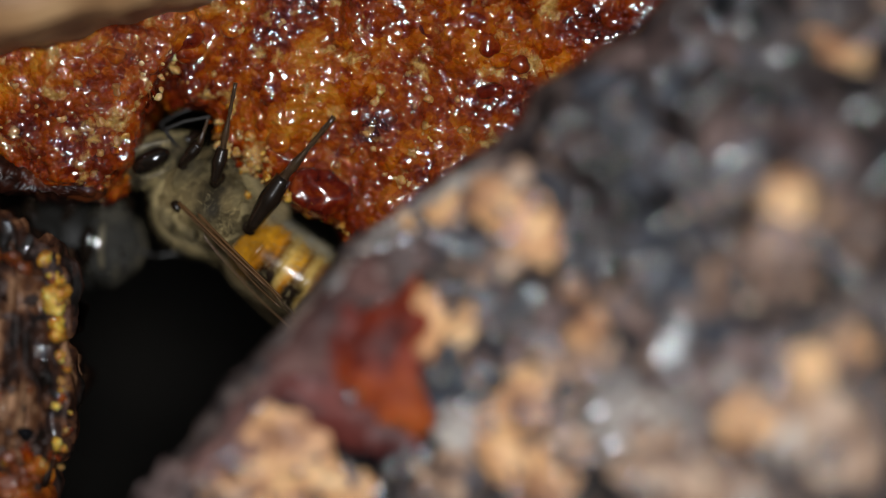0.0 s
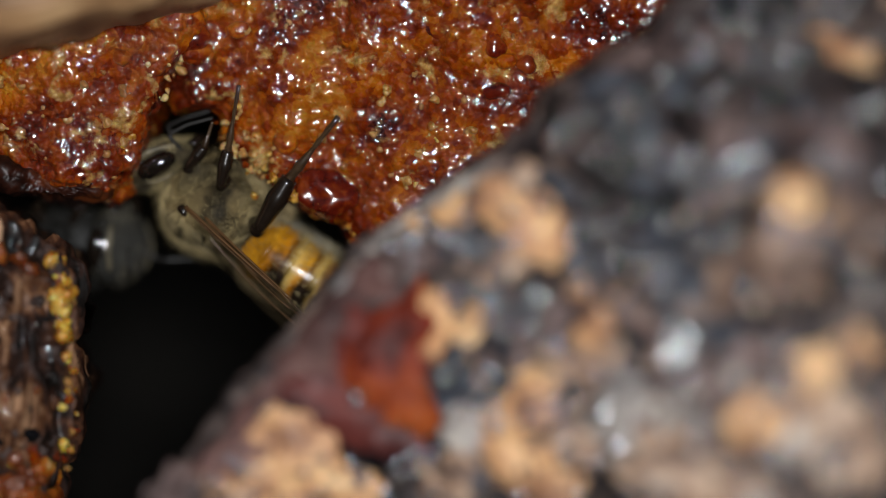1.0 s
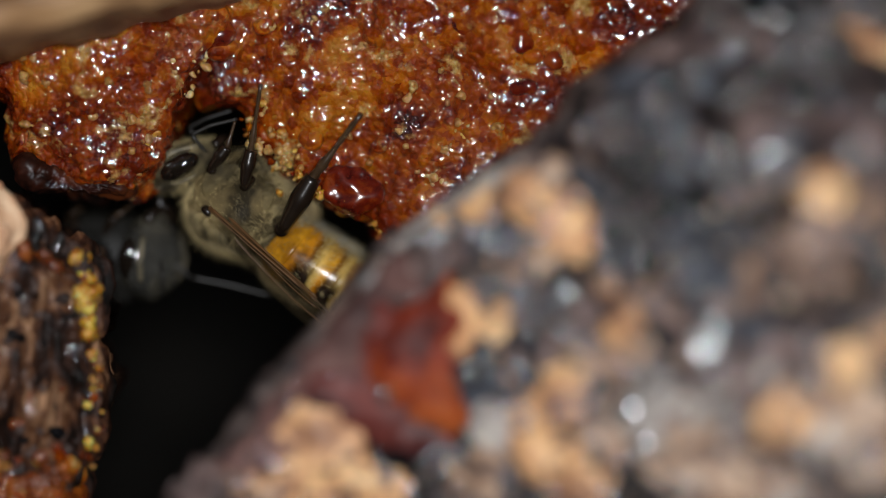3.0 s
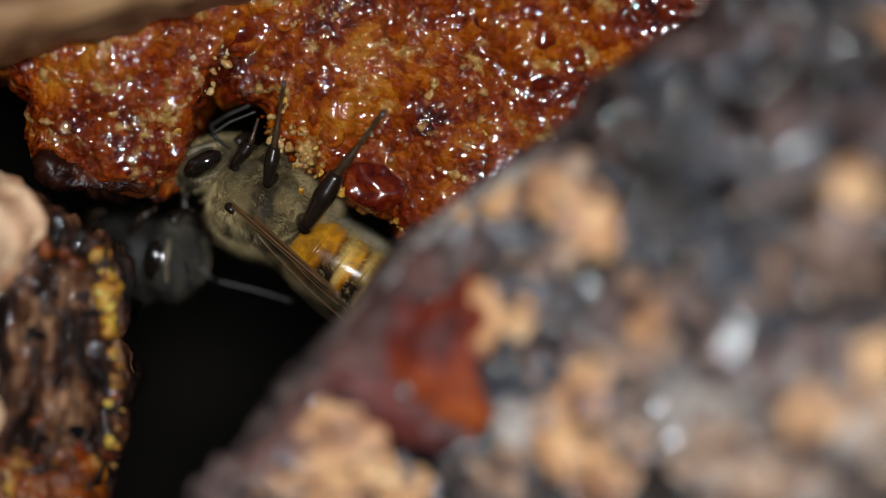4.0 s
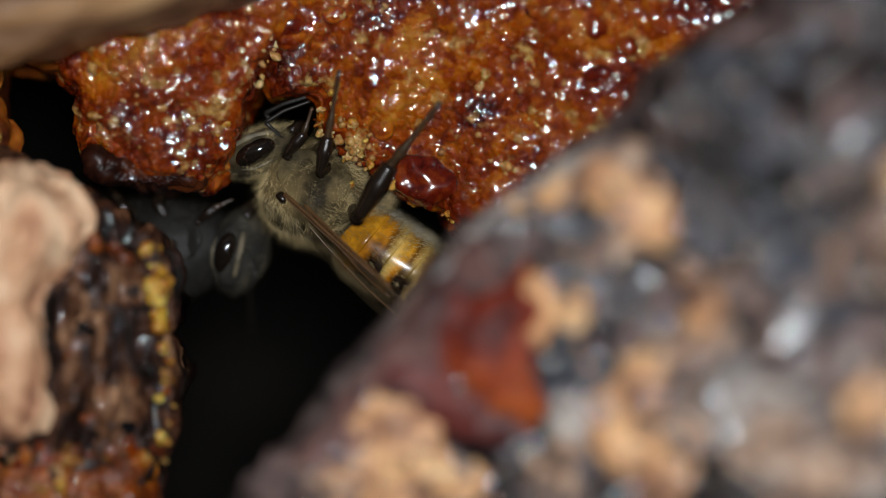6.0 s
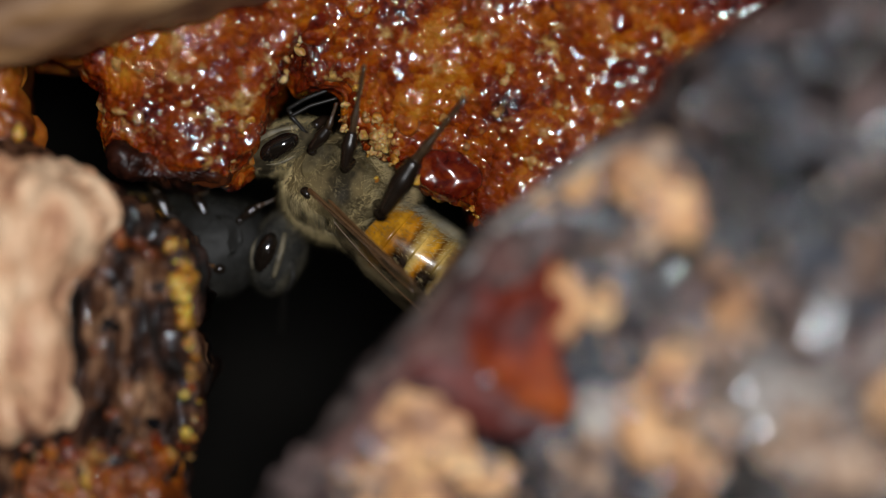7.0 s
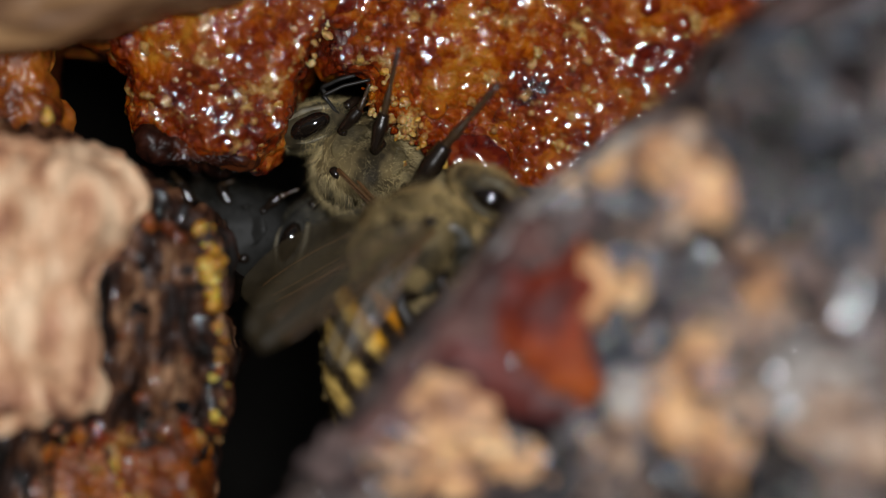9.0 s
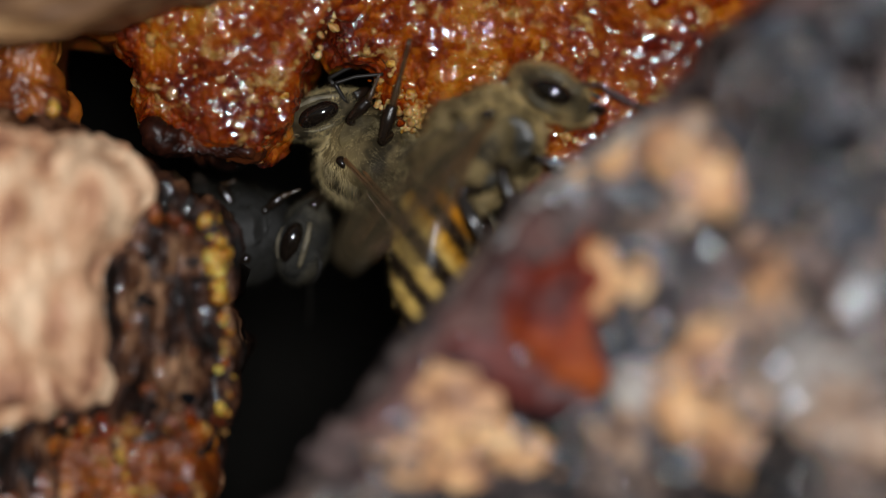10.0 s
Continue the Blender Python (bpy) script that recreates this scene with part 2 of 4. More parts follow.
def bands(name, stops, back):
    """Abdomen pigment in bands along the body, with frayed edges and a paler belly."""
    m, nt, bsdf, co = material(name)
    sep = nt.nodes.new("ShaderNodeSeparateXYZ")
    nt.links.new(co, sep.inputs[0])
    along = nt.nodes.new("ShaderNodeMapRange")
    along.inputs[1].default_value, along.inputs[2].default_value = -1.7 * MM, -8.6 * MM
    nt.links.new(sep.outputs[0], along.inputs[0])
    fray = nt.nodes.new("ShaderNodeMath")
    fray.operation = "MULTIPLY_ADD"
    fray.inputs[1].default_value = 0.07
    nt.links.new(noise_node(nt, co, 1300, 5, 0.65), fray.inputs[0])
    nt.links.new(along.outputs[0], fray.inputs[2])
    up = nt.nodes.new("ShaderNodeMapRange")
    up.inputs[1].default_value, up.inputs[2].default_value = 0.1 * MM, 1.1 * MM
    nt.links.new(sep.outputs[2], up.inputs[0])
    dirt = ramp(nt, noise_node(nt, co, 900, 5, 0.6), [(0.36, (0.35, 0.30, 0.26)), (0.58, (1.0, 1.0, 1.0))])
    col = nt.nodes.new("ShaderNodeMix")
    col.data_type, col.blend_type = "RGBA", "MULTIPLY"
    col.inputs[0].default_value = 0.9
    nt.links.new(mix(nt, up.outputs[0], ramp(nt, fray.outputs[0], stops), ramp(nt, fray.outputs[0], back)), col.inputs[6])
    nt.links.new(dirt, col.inputs[7])
    col = col.outputs[2]
    nt.links.new(col, bsdf.inputs["Base Color"])
    fine = noise_node(nt, co, 5000, 3)
    nt.links.new(ramp(nt, fine, [(0.3, (0.18,)), (0.7, (0.38,))]), bsdf.inputs["Roughness"])
    bsdf.inputs["Coat Weight"].default_value = 0.25
    bsdf.inputs["Coat Roughness"].default_value = 0.12
    bsdf.inputs["Specular IOR Level"].default_value = 0.15
    bump(nt, bsdf, fine, 0.01 * MM)
    return m


D1 = (0.13, 0.050, 0.006)
A1, A2, Y1, K1 = (0.46, 0.175, 0.008), (0.56, 0.26, 0.014), (0.60, 0.40, 0.11), (0.018, 0.011, 0.007)
BANDS_AMBER = bands("amber_abdomen", [(0.0, A1), (0.26, A2), (0.35, A1), (0.38, D1), (0.43, Y1), (0.52, A2), (0.55, D1), (0.61, Y1), (0.67, A1), (0.70, D1), (0.77, Y1), (0.80, K1), (1.0, K1)],
                    [(0.0, A1), (0.22, A2), (0.29, A1), (0.33, K1), (0.42, K1), (0.46, Y1), (0.50, A1), (0.53, K1), (0.61, K1), (0.64, Y1), (0.67, K1), (1.0, K1)])
BANDS_BLACK = bands("black_banded_abdomen", [(0.0, A1), (0.20, A1), (0.24, K1), (0.30, K1), (0.33, A2), (0.41, Y1), (0.44, K1), (0.50, K1), (0.53, Y1), (0.60, Y1), (0.63, K1), (0.69, K1), (0.72, Y1), (0.77, Y1), (0.80, K1)],
                    [(0.0, A1), (0.20, A1), (0.24, K1), (0.30, K1), (0.33, A2), (0.41, Y1), (0.44, K1), (0.50, K1), (0.53, Y1), (0.60, Y1), (0.63, K1), (0.69, K1), (0.72, Y1), (0.77, Y1), (0.80, K1)])
HAIR = plain("pale_hair", (0.64, 0.50, 0.24), 0.45, 0.0, vary=0.86, scale=430, tight=0.10)
HAIR_GOLD = plain("gold_brown_hair", (0.72, 0.50, 0.20), 0.45, 0.0, vary=0.75, scale=480, tight=0.16)
HAIR_FRINGE = plain("cream_fringe_hair", (0.56, 0.50, 0.37), 0.45, 0.0, vary=0.8, scale=500, tight=0.12)
HAIR_LONG = plain("golden_hair", (0.66, 0.50, 0.25), 0.4, 0.0, vary=0.6, scale=900, tight=0.15)
# dark tones put shade on the recessed bee; HAIR_DIM also the walker's flanks
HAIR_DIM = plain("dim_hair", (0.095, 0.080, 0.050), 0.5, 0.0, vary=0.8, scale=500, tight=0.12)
HAIR_SHADED = plain("shaded_hair", (0.020, 0.017, 0.011), 0.5, 0.0, vary=0.45, scale=900)
SKIN_SHADED = plain("shaded_skin", (0.009, 0.008, 0.006), 0.7, 0.0, scale=1500, relief=0.05)
MEMBRANE = plain("wing_membrane", (0.075, 0.055, 0.030), 0.3, 0.0, 0.24, scale=1500, spec=0.12)
FEELER = plain("antenna_chitin", (0.013, 0.011, 0.009), 0.42, 0.0, scale=3000, relief=0.01)
VEIN = plain("wing_vein", (0.12, 0.058, 0.022), 0.3, 0.3)


# ---- shape helpers ----
def perlin(p, seed=0):
    """Gradient noise at an (n, 3) array, about -1 to 1."""
    i = np.floor(p).astype(np.int64)
    f = p - i
    u = f * f * f * (f * (f * 6 - 15) + 10)
    out = 0
    for dx in (0, 1):
        for dy in (0, 1):
            for dz in (0, 1):
                h = ((i[:, 0] + dx) * 73856093) ^ ((i[:, 1] + dy) * 19349663) ^ ((i[:, 2] + dz) * 83492791) ^ (seed * 2654435761)
                h = (h ^ (h >> 13)) * 1274126177 & 0x7FFFFFFF
                a = (h % 6283) / 1000.0
                c = ((h // 6283) % 2001) / 1000.0 - 1
                s = np.sqrt(np.maximum(0, 1 - c * c))
                g = s * np.cos(a) * (f[:, 0] - dx) + s * np.sin(a) * (f[:, 1] - dy) + c * (f[:, 2] - dz)
                w = (u[:, 0] if dx else 1 - u[:, 0]) * (u[:, 1] if dy else 1 - u[:, 1]) * (u[:, 2] if dz else 1 - u[:, 2])
                out = out + w * g
    return out * 1.6


def cells(p, seed=0):
    """Distance to the nearest of scattered points, one to each unit cell."""
    i = np.floor(p).astype(np.int64)
    best = np.full(len(p), 9.0)
    for dx in (-1, 0, 1):
        for dy in (-1, 0, 1):
            for dz in (-1, 0, 1):
                c = i + np.array((dx, dy, dz))
                h = (c[:, 0] * 73856093) ^ (c[:, 1] * 19349663) ^ (c[:, 2] * 83492791) ^ (seed * 2654435761)
                h = (h ^ (h >> 13)) * 1274126177 & 0x7FFFFFFF
                q = c + np.stack(((h % 997) / 997.0, (h // 997 % 997) / 997.0, (h // 994009 % 997) / 997.0), 1)
                best = np.minimum(best, ((p - q) ** 2).sum(1))
    return np.sqrt(best)


def roughen(p, n, waves, seed):
    """Moves points p (mm) along n by waves of (kind, size in mm, height in mm)."""
    d = np.zeros(len(p))
    for k, (kind, size, high) in enumerate(waves):
        q = p / np.array(size) + 17.3 * k
        if kind == "n":
            d += high * perlin(q, seed + k)
        elif kind == "r":
            d += high * (0.5 - 2 * np.abs(perlin(q, seed + k)))
        else:
            d += high * (0.5 - 1.1 * cells(q, seed + k) ** 2)
    return p + n * d[:, None]


def mesh(name, verts, faces, mats, index=None):
    me = bpy.data.meshes.new(name)
    me.from_pydata([tuple(float(c) * MM for c in v) for v in verts], [], faces)
    for m in mats if isinstance(mats, (list, tuple)) else [mats]:
        me.materials.append(m)
    me.polygons.foreach_set("use_smooth", [True] * len(me.polygons))
    if index is not None:
        me.polygons.foreach_set("material_index", index)
    me.update()
    return me


def part(name, shape, mats, parent, label="", kind=""):
    """One mesh under a thing or a part. shape: verts and faces in mm, in the parent's space, with face materials as a third."""
    ob = new(name, mesh(name, shape[0], shape[1], mats, shape[2] if len(shape) > 2 else None))
    ob.parent = parent
    return tagged(ob, label, kind=kind)


def closed_curve(points, n):
    """n evenly spaced points on a smooth closed curve through the given ones."""
    p = np.array(points, float)
    a, b, c, d = np.roll(p, 1, 0), p, np.roll(p, -1, 0), np.roll(p, -2, 0)
    t = np.linspace(0, 1, 24, endpoint=False)[None, :, None]
    q = 0.5 * (2 * b[:, None] + (c - a)[:, None] * t + (2 * a - 5 * b + 4 * c - d)[:, None] * t ** 2 + (3 * b - a - 3 * c + d)[:, None] * t ** 3)
    q = q.reshape(-1, 2)
    q = np.vstack((q, q[:1]))
    s = np.concatenate(([0], np.cumsum(np.linalg.norm(np.diff(q, axis=0), axis=1))))
    w = np.linspace(0, s[-1], n, endpoint=False)
    return np.stack((np.interp(w, s, q[:, 0]), np.interp(w, s, q[:, 1])), 1)


def grid_faces(rows, cols, wrap=True):
    f = []
    for r in range(rows - 1):
        for c in range(cols if wrap else cols - 1):
            e = (c + 1) % cols
            f.append((r * cols + c, r * cols + e, (r + 1) * cols + e, (r + 1) * cols + c))
    return f


def lump(outline, centre, front, edge, back, waves, nu=360, nv=90, power=3.0, seed=1, ragged=0.25, tail=((0.985, 0.35), (0.95, 0.7), (0.85, 1.0), (0.3, 1.0))):
    """A solid mass: a smooth outline in x and z, a face at y = front(x, z) that rounds off over the edge, and a back."""
    rim = closed_curve(outline, nu)
    c = np.array(centre, float)
    r3 = np.stack((rim[:, 0], np.full(nu, 3.0), rim[:, 1]), 1)
    out = (rim - c) / np.linalg.norm(rim - c, axis=1)[:, None]
    rim = rim + out * (ragged * (perlin(r3 / 1.1, seed + 50) + 0.6 * perlin(r3 / 0.4, seed + 51)))[:, None]
    r = np.linspace(0.02, 0.86, int(nv * 0.72))
    phi = np.arcsin(r[-1] ** power)
    ph = np.linspace(phi, math.pi / 2, int(nv * 0.28))[1:]
    r = np.concatenate((r, np.sin(ph) ** (1 / power)))
    pts = c + (rim - c)[None] * r[:, None, None]
    off = edge * (1 - np.sqrt(np.maximum(0, 1 - np.minimum(1, r ** power) ** 2)))
    y = front(pts[..., 0], pts[..., 1]) + off[:, None]
    p = np.stack((pts[..., 0], y, pts[..., 1]), -1)
    rings = [p]
    for s, k in tail:
        q = c + (rim - c) * s
        rings.append(np.stack((q[:, 0], y[-1] * (1 - k) + np.maximum(back, y[-1]) * k, q[:, 1]), -1)[None])
    p = np.concatenate(rings)
    rows = p.shape[0]
    du = np.roll(p, -1, 1) - np.roll(p, 1, 1)
    dv = np.gradient(p, axis=0)
    n = np.cross(du, dv)
    n /= np.linalg.norm(n, axis=2)[..., None] + 1e-12
    if n[2, 0, 1] > 0:
        n = -n
    flip = n[2, 0] @ np.cross(du[2, 0], dv[2, 0]) < 0
    v = roughen(p.reshape(-1, 3), n.reshape(-1, 3), waves, seed)
    f = grid_faces(rows, nu)
    f.append(tuple(range(nu))[::-1])
    f.append(tuple((rows - 1) * nu + k for k in range(nu)))
    if flip:
        f = [g[::-1] for g in f]
    return v, f


def ball(centre, radii, turn=(0, 0, 0), nu=24, nv=16, waves=(), seed=1, shape=None):
    """A rounded body about centre; shape(unit points) may bend it first."""
    th = np.linspace(0, math.pi, nv + 1)[1:-1]
    ph = np.linspace(0, 2 * math.pi, nu, endpoint=False)
    u = np.stack((np.sin(th)[:, None] * np.cos(ph), np.sin(th)[:, None] * np.sin(ph), np.repeat(np.cos(th)[:, None], nu, 1)), -1).reshape(-1, 3)
    u = np.vstack((u, (0, 0, 1), (0, 0, -1)))
    v = shape(u.copy()) if shape else u
    v = v * np.array(radii)
    m = np.array(Euler([radians(a) for a in turn]).to_matrix())
    v, n = v @ m.T, (u / np.array(radii)) @ m.T
    n /= np.linalg.norm(n, axis=1)[:, None]
    v = v + np.array(centre)
    if waves:
        v = roughen(v, n, waves, seed)
    f = [g[::-1] for g in grid_faces(nv - 1, nu)]
    top, low, last = len(v) - 2, len(v) - 1, (nv - 2) * nu
    for k in range(nu):
        f.append((top, k, (k + 1) % nu))
        f.append((low, last + (k + 1) % nu, last + k))
    return v, f


def tube(points, radii, n=10):
    """A round limb through the points, with closed ends."""
    p = np.array(points, float)
    d = np.gradient(p, axis=0)
    d /= np.linalg.norm(d, axis=1)[:, None]
    v = []
    for k in range(len(p)):
        a = np.cross(d[k], (0.31, 0.2, 0.93))
        a /= np.linalg.norm(a)
        b = np.cross(d[k], a)
        for j in range(n):
            w = 2 * math.pi * j / n
            v.append(p[k] + radii[k] * (math.cos(w) * a + math.sin(w) * b))
    f = grid_faces(len(p), n)
    f.append(tuple(range(n))[::-1])
    f.append(tuple((len(p) - 1) * n + k for k in range(n)))
    return np.array(v), f


def smooth_path(points, radii, n):
    """Evenly resampled limb between joints."""
    p, r = np.array(points, float), np.array(radii, float)
    s = np.linspace(0, len(p) - 1, n)
    k = np.arange(len(p))
    return np.stack([np.interp(s, k, p[:, i]) for i in range(3)], 1), np.interp(s, k, r)


def joined(shapes):
    v, f, n = [], [], 0
    for s in shapes:
        v.append(np.array(s[0]))
        f += [tuple(i + n for i in g) for g in s[1]]
        n += len(s[0])
    return np.vstack(v), f


def hairs(base, normal, length, width, lean, seed):
    """Fine tapered hairs standing on base points, as three-sided spikes."""
    rng = np.random.default_rng(seed)
    base, c = np.array(base), len(base)
    d = np.array(normal) + rng.normal(0, 0.35, (c, 3)) + np.array(lean)
    d /= np.linalg.norm(d, axis=1)[:, None]
    a = np.cross(d, rng.normal(0, 1, (c, 3)))
    a /= np.linalg.norm(a, axis=1)[:, None]
    b = np.cross(d, a)
    w = (width * rng.uniform(0.7, 1.3, c))[:, None]
    v = np.empty((c, 4, 3))
    for q in range(3):
        v[:, q] = base + w * (math.cos(2.0944 * q) * a + math.sin(2.0944 * q) * b)
    v[:, 3] = base + d * (length * rng.uniform(0.55, 1.25, c))[:, None]
    f = [g for k in range(0, 4 * c, 4) for g in ((k, k + 1, k + 3), (k + 1, k + 2, k + 3), (k + 2, k, k + 3))]
    return v.reshape(-1, 3), f


def on_ball(count, centre, radii, seed, keep=None):
    """Random points and normals on an ellipsoid."""
    rng = np.random.default_rng(seed)
    u = rng.normal(0, 1, (count, 3))
    u /= np.linalg.norm(u, axis=1)[:, None]
    if keep:
        u = u[keep(u)]
    n = u / np.array(radii)
    return u * np.array(radii) * 0.97 + np.array(centre), n / np.linalg.norm(n, axis=1)[:, None]


def within(rim, x, z, margin):
    """Whether a point lies inside a closed curve, by a margin."""
    a, b = rim, np.roll(rim, -1, 0)
    cross = (a[:, 1] > z) != (b[:, 1] > z)
    xs = a[:, 0] + (z - a[:, 1]) / np.where(cross, b[:, 1] - a[:, 1], 1) * (b[:, 0] - a[:, 0])
    return (cross & (x < xs)).sum() % 2 == 1 and np.hypot(a[:, 0] - x, a[:, 1] - z).min() > margin


def thing(name, label, category, group="", kind=""):
    return tagged(new(name), label, category, group, kind)


# ---- the hollow log behind ----
def hollow():
    rows, cols = 40, 96
    v = []
    for shell, grow in ((0, 0.0), (1, 6.0)):
        for r in range(rows):
            a = r / (rows - 1) * math.pi / 2
            for c in range(cols):
                w = 2 * math.pi * c / cols
                v.append(((40 + grow) * math.cos(a) * math.cos(w), 3 + (75 + grow) * math.sin(a) * 0.995, (27 + grow) * math.cos(a) * math.sin(w)))
    v = np.array(v)
    n = v * np.array((1, 0.3, 1.4))
    n /= np.linalg.norm(n, axis=1)[:, None]
    v = roughen(v, n, [("n", 9, 1.2), ("r", 3, 0.5)], 5)
    k = rows * cols
    f = grid_faces(rows, cols) + [tuple(i + k for i in g[::-1]) for g in grid_faces(rows, cols)]
    for c in range(cols):
        e = (c + 1) % cols
        f.append((c, k + c, k + e, e))
    tagged(new("wall_hollow", mesh("wall_hollow", v, f, HOLLOW_SHADE)), "rough inner wall of the hollow log, coloured near-black for its shade", "wall", kind="structure")


hollow()


# ---- bark mass in front, with clay, resin and wet spots ----
def rock_front(x, z):
    x, z = np.asarray(x, float), np.asarray(z, float)
    y = -8.6 - 0.45 * np.maximum(0, x - 1.5) - 0.12 * np.maximum(0, -x - 3) + 0.55 * np.maximum(0, z - 3.5)
    return np.clip(y, -15.5, -1) + 0.25 * np.maximum(0, x - 16)


def height_map(v, step=0.25):
    """The nearest face of a mass to the opening, as a function of x and z (mm)."""
    x0, z0, n = -14.0, -16.0, 180
    h = np.full((n, n), np.nan)
    i, k = ((v[:, 0] - x0) / step).astype(int), ((v[:, 2] - z0) / step).astype(int)
    ok = (i >= 0) & (i < n) & (k >= 0) & (k < n)
    order = np.argsort(-v[ok, 1])
    h[i[ok][order], k[ok][order]] = v[ok, 1][order]

    def at(x, z):
        x, z = np.asarray(x, float), np.asarray(z, float)
        got = h[np.clip(((x - x0) / step).astype(int), 0, n - 1), np.clip(((z - z0) / step).astype(int), 0, n - 1)]
        return np.where(np.isnan(got), rock_front(x, z), got)
    return at


def patch(at, x, z, a, b, turn, thick, seed, nu=44, nv=28, ragged=0.5):
    """A flat, ragged piece of crust that follows the face under it."""
    v, f = ball((0, 0, 0), (a, thick, b), (0, -turn, 0), nu, nv)
    size = min(a, b)
    q = v / size
    for i, w in ((0, a), (2, b)):
        v[:, i] += w * ragged * (0.8 * perlin(q * 0.9 + 5 * i, seed + i) + 0.45 * perlin(q * 2.3 + 5 * i, seed + i + 7))
    v[:, 1] += 0.35 * thick * perlin(q * 1.6, seed + 3) + 0.18 * thick * perlin(q * 4.5, seed + 4)
    ground = sum(at(x + v[:, 0] + dx, z + v[:, 2] + dz) for dx in (-0.25, 0, 0.25) for dz in (-0.25, 0, 0.25)) / 9
    return np.stack((x + v[:, 0], ground + v[:, 1], z + v[:, 2]), 1), f


def bark_mass():
    t = thing("bark_mass", "dark wet bark mass with clay and red resin", "bark")
    outline = [(-11.5, -14), (-9.37, -9.74), (-7.56, -7.89), (-5.83, -5.50), (-4.20, -3.76), (-2.17, -1.17), (-1.06, 0.55), (1.64, 2.59), (3.65, 3.68), (5.42, 4.71), (6.98, 6.61),
               (10.23, 8.96), (11.23, 10.21), (13.5, 14), (18, 21), (32, 25), (40, 8), (38, -20), (16, -27), (-8, -24)]
    limit = closed_curve(outline, 300)
    body = lump(outline, (13, -4), rock_front, 1.6, 8, [("n", 5, 0.5), ("r", 2.2, 0.32), ("n", 1.0, 0.22), ("c", 0.55, 0.12)], 620, 230, 9, 3, 0.12,
                ((0.985, 0.05), (0.9, 0.09), (0.72, 0.12), (0.6, 0.5), (0.5, 1.0), (0.2, 1.0)))
    part("bark", body, BARK, t)
    at = height_map(body[0])
    rng = random.Random(4)

    def on(x, z, lift=0.0):
        return (x, float(at(x, z)) - lift, z)

    def resinous(x, z):
        return -6.5 < x < 2.4 and -7.6 + 0.35 * max(0, x) < z < 0.2 and z < 0.95 * x + 2.6 and z > -8.4 - 0.5 * (x + 3) * (x < -3)

    peach = [(4.35, 2.13, 1.06, 1.02, 0), (6.06, 1.36, 1.30, 1.26, 20), (2.48, 1.77, 0.82, 0.60, -20), (1.78, -2.17, 0.83, 0.96, 10), (1.73, -3.48, 0.74, 0.52, 0), (3.17, -2.75, 0.73, 0.60, 0), (5.26, -5.80, 1.31, 1.69, -25),
             (4.86, -7.51, 0.97, 0.95, 0), (6.16, -8.58, 1.38, 1.30, 0), (-3.01, -7.62, 2.50, 1.63, -38), (-3.70, -8.92, 2.83, 1.31, 0), (-0.98, -9.04, 1.31, 0.83, 0), (14.67, 2.15, 0.94, 1.21, 0), (13.51, -5.59, 1.10, 1.02, 30),
             (7.92, -2.47, 0.87, 0.87, 0), (15.65, -3.82, 1.18, 0.78, 20), (17.19, -3.15, 0.79, 0.87, 0), (16.93, 7.88, 1.30, 0.47, -40)]
    tan = [(5.36, 3.12, 1.31, 0.59, 30), (7.44, -3.77, 1.82, 0.70, -15), (7.25, -6.84, 0.87, 0.87, 0), (2.79, -8.51, 0.99, 1.21, 0), (10.47, -7.26, 1.69, 1.53, 0), (12.63, -1.19, 0.87, 0.51, 0), (14.38, -4.90, 0.78, 1.18, 20),
           (11.92, -8.26, 1.79, 0.96, 10), (14.18, 0.39, 1.65, 0.98, 0), (16.46, -6.28, 1.37, 2.16, 30), (18.02, 1.18, 0.87, 1.10, 0), (-5.43, -9.12, 1.30, 0.78, 0), (11.92, 1.99, 0.72, 0.40, 0), (4.25, -0.32, 1.06, 0.55, 10), (16.35, 2.16, 0.59, 0.82, 0)]
    mauve = [(11.47, -4.30, 1.68, 0.92, 20), (10.74, -5.63, 1.33, 0.93, 0), (10.38, 7.65, 1.87, 0.62, 8), (11.85, 8.36, 1.73, 0.66, -5), (12.85, 4.99, 0.92, 1.24, 0), (7.30, 4.49, 1.09, 0.88, 0), (-7.79, -8.87, 1.30, 1.00, 30),
             (3.21, -6.48, 0.86, 0.99, 0), (8.78, -1.64, 1.23, 0.74, 0), (15.84, 4.31, 1.18, 1.37, 0), (6.06, -2.51, 1.26, 0.84, 0), (1.08, 0.00, 1.31, 0.74, 20), (13.51, -3.14, 1.18, 0.78, 0)]
    slate = [(8.97, 6.58, 1.38, 0.75, 0), (8.99, 5.28, 0.95, 0.91, 0), (10.05, 4.65, 0.73, 0.78, 0), (13.29, 3.98, 1.22, 0.55, 30), (12.28, 3.01, 0.79, 0.48, 0), (4.66, -2.23, 1.10, 1.31, 0), (3.11, -4.30, 1.16, 1.33, -10),
             (10.74, -0.80, 1.41, 0.60, 0), (9.91, 2.84, 0.73, 0.57, 0), (10.56, 0.91, 1.69, 0.81, 0), (12.45, -2.67, 1.19, 0.79, 0), (2.90, 0.32, 0.99, 0.77, 0), (7.44, 0.00, 0.91, 0.83, 0), (14.43, 7.62, 0.80, 1.00, 0),
             (11.04, 6.35, 0.94, 0.53, 0), (13.16, -8.46, 1.18, 0.79, 0), (8.88, -5.32, 1.02, 2.25, 0), (14.67, -6.27, 0.59, 1.18, 20)]
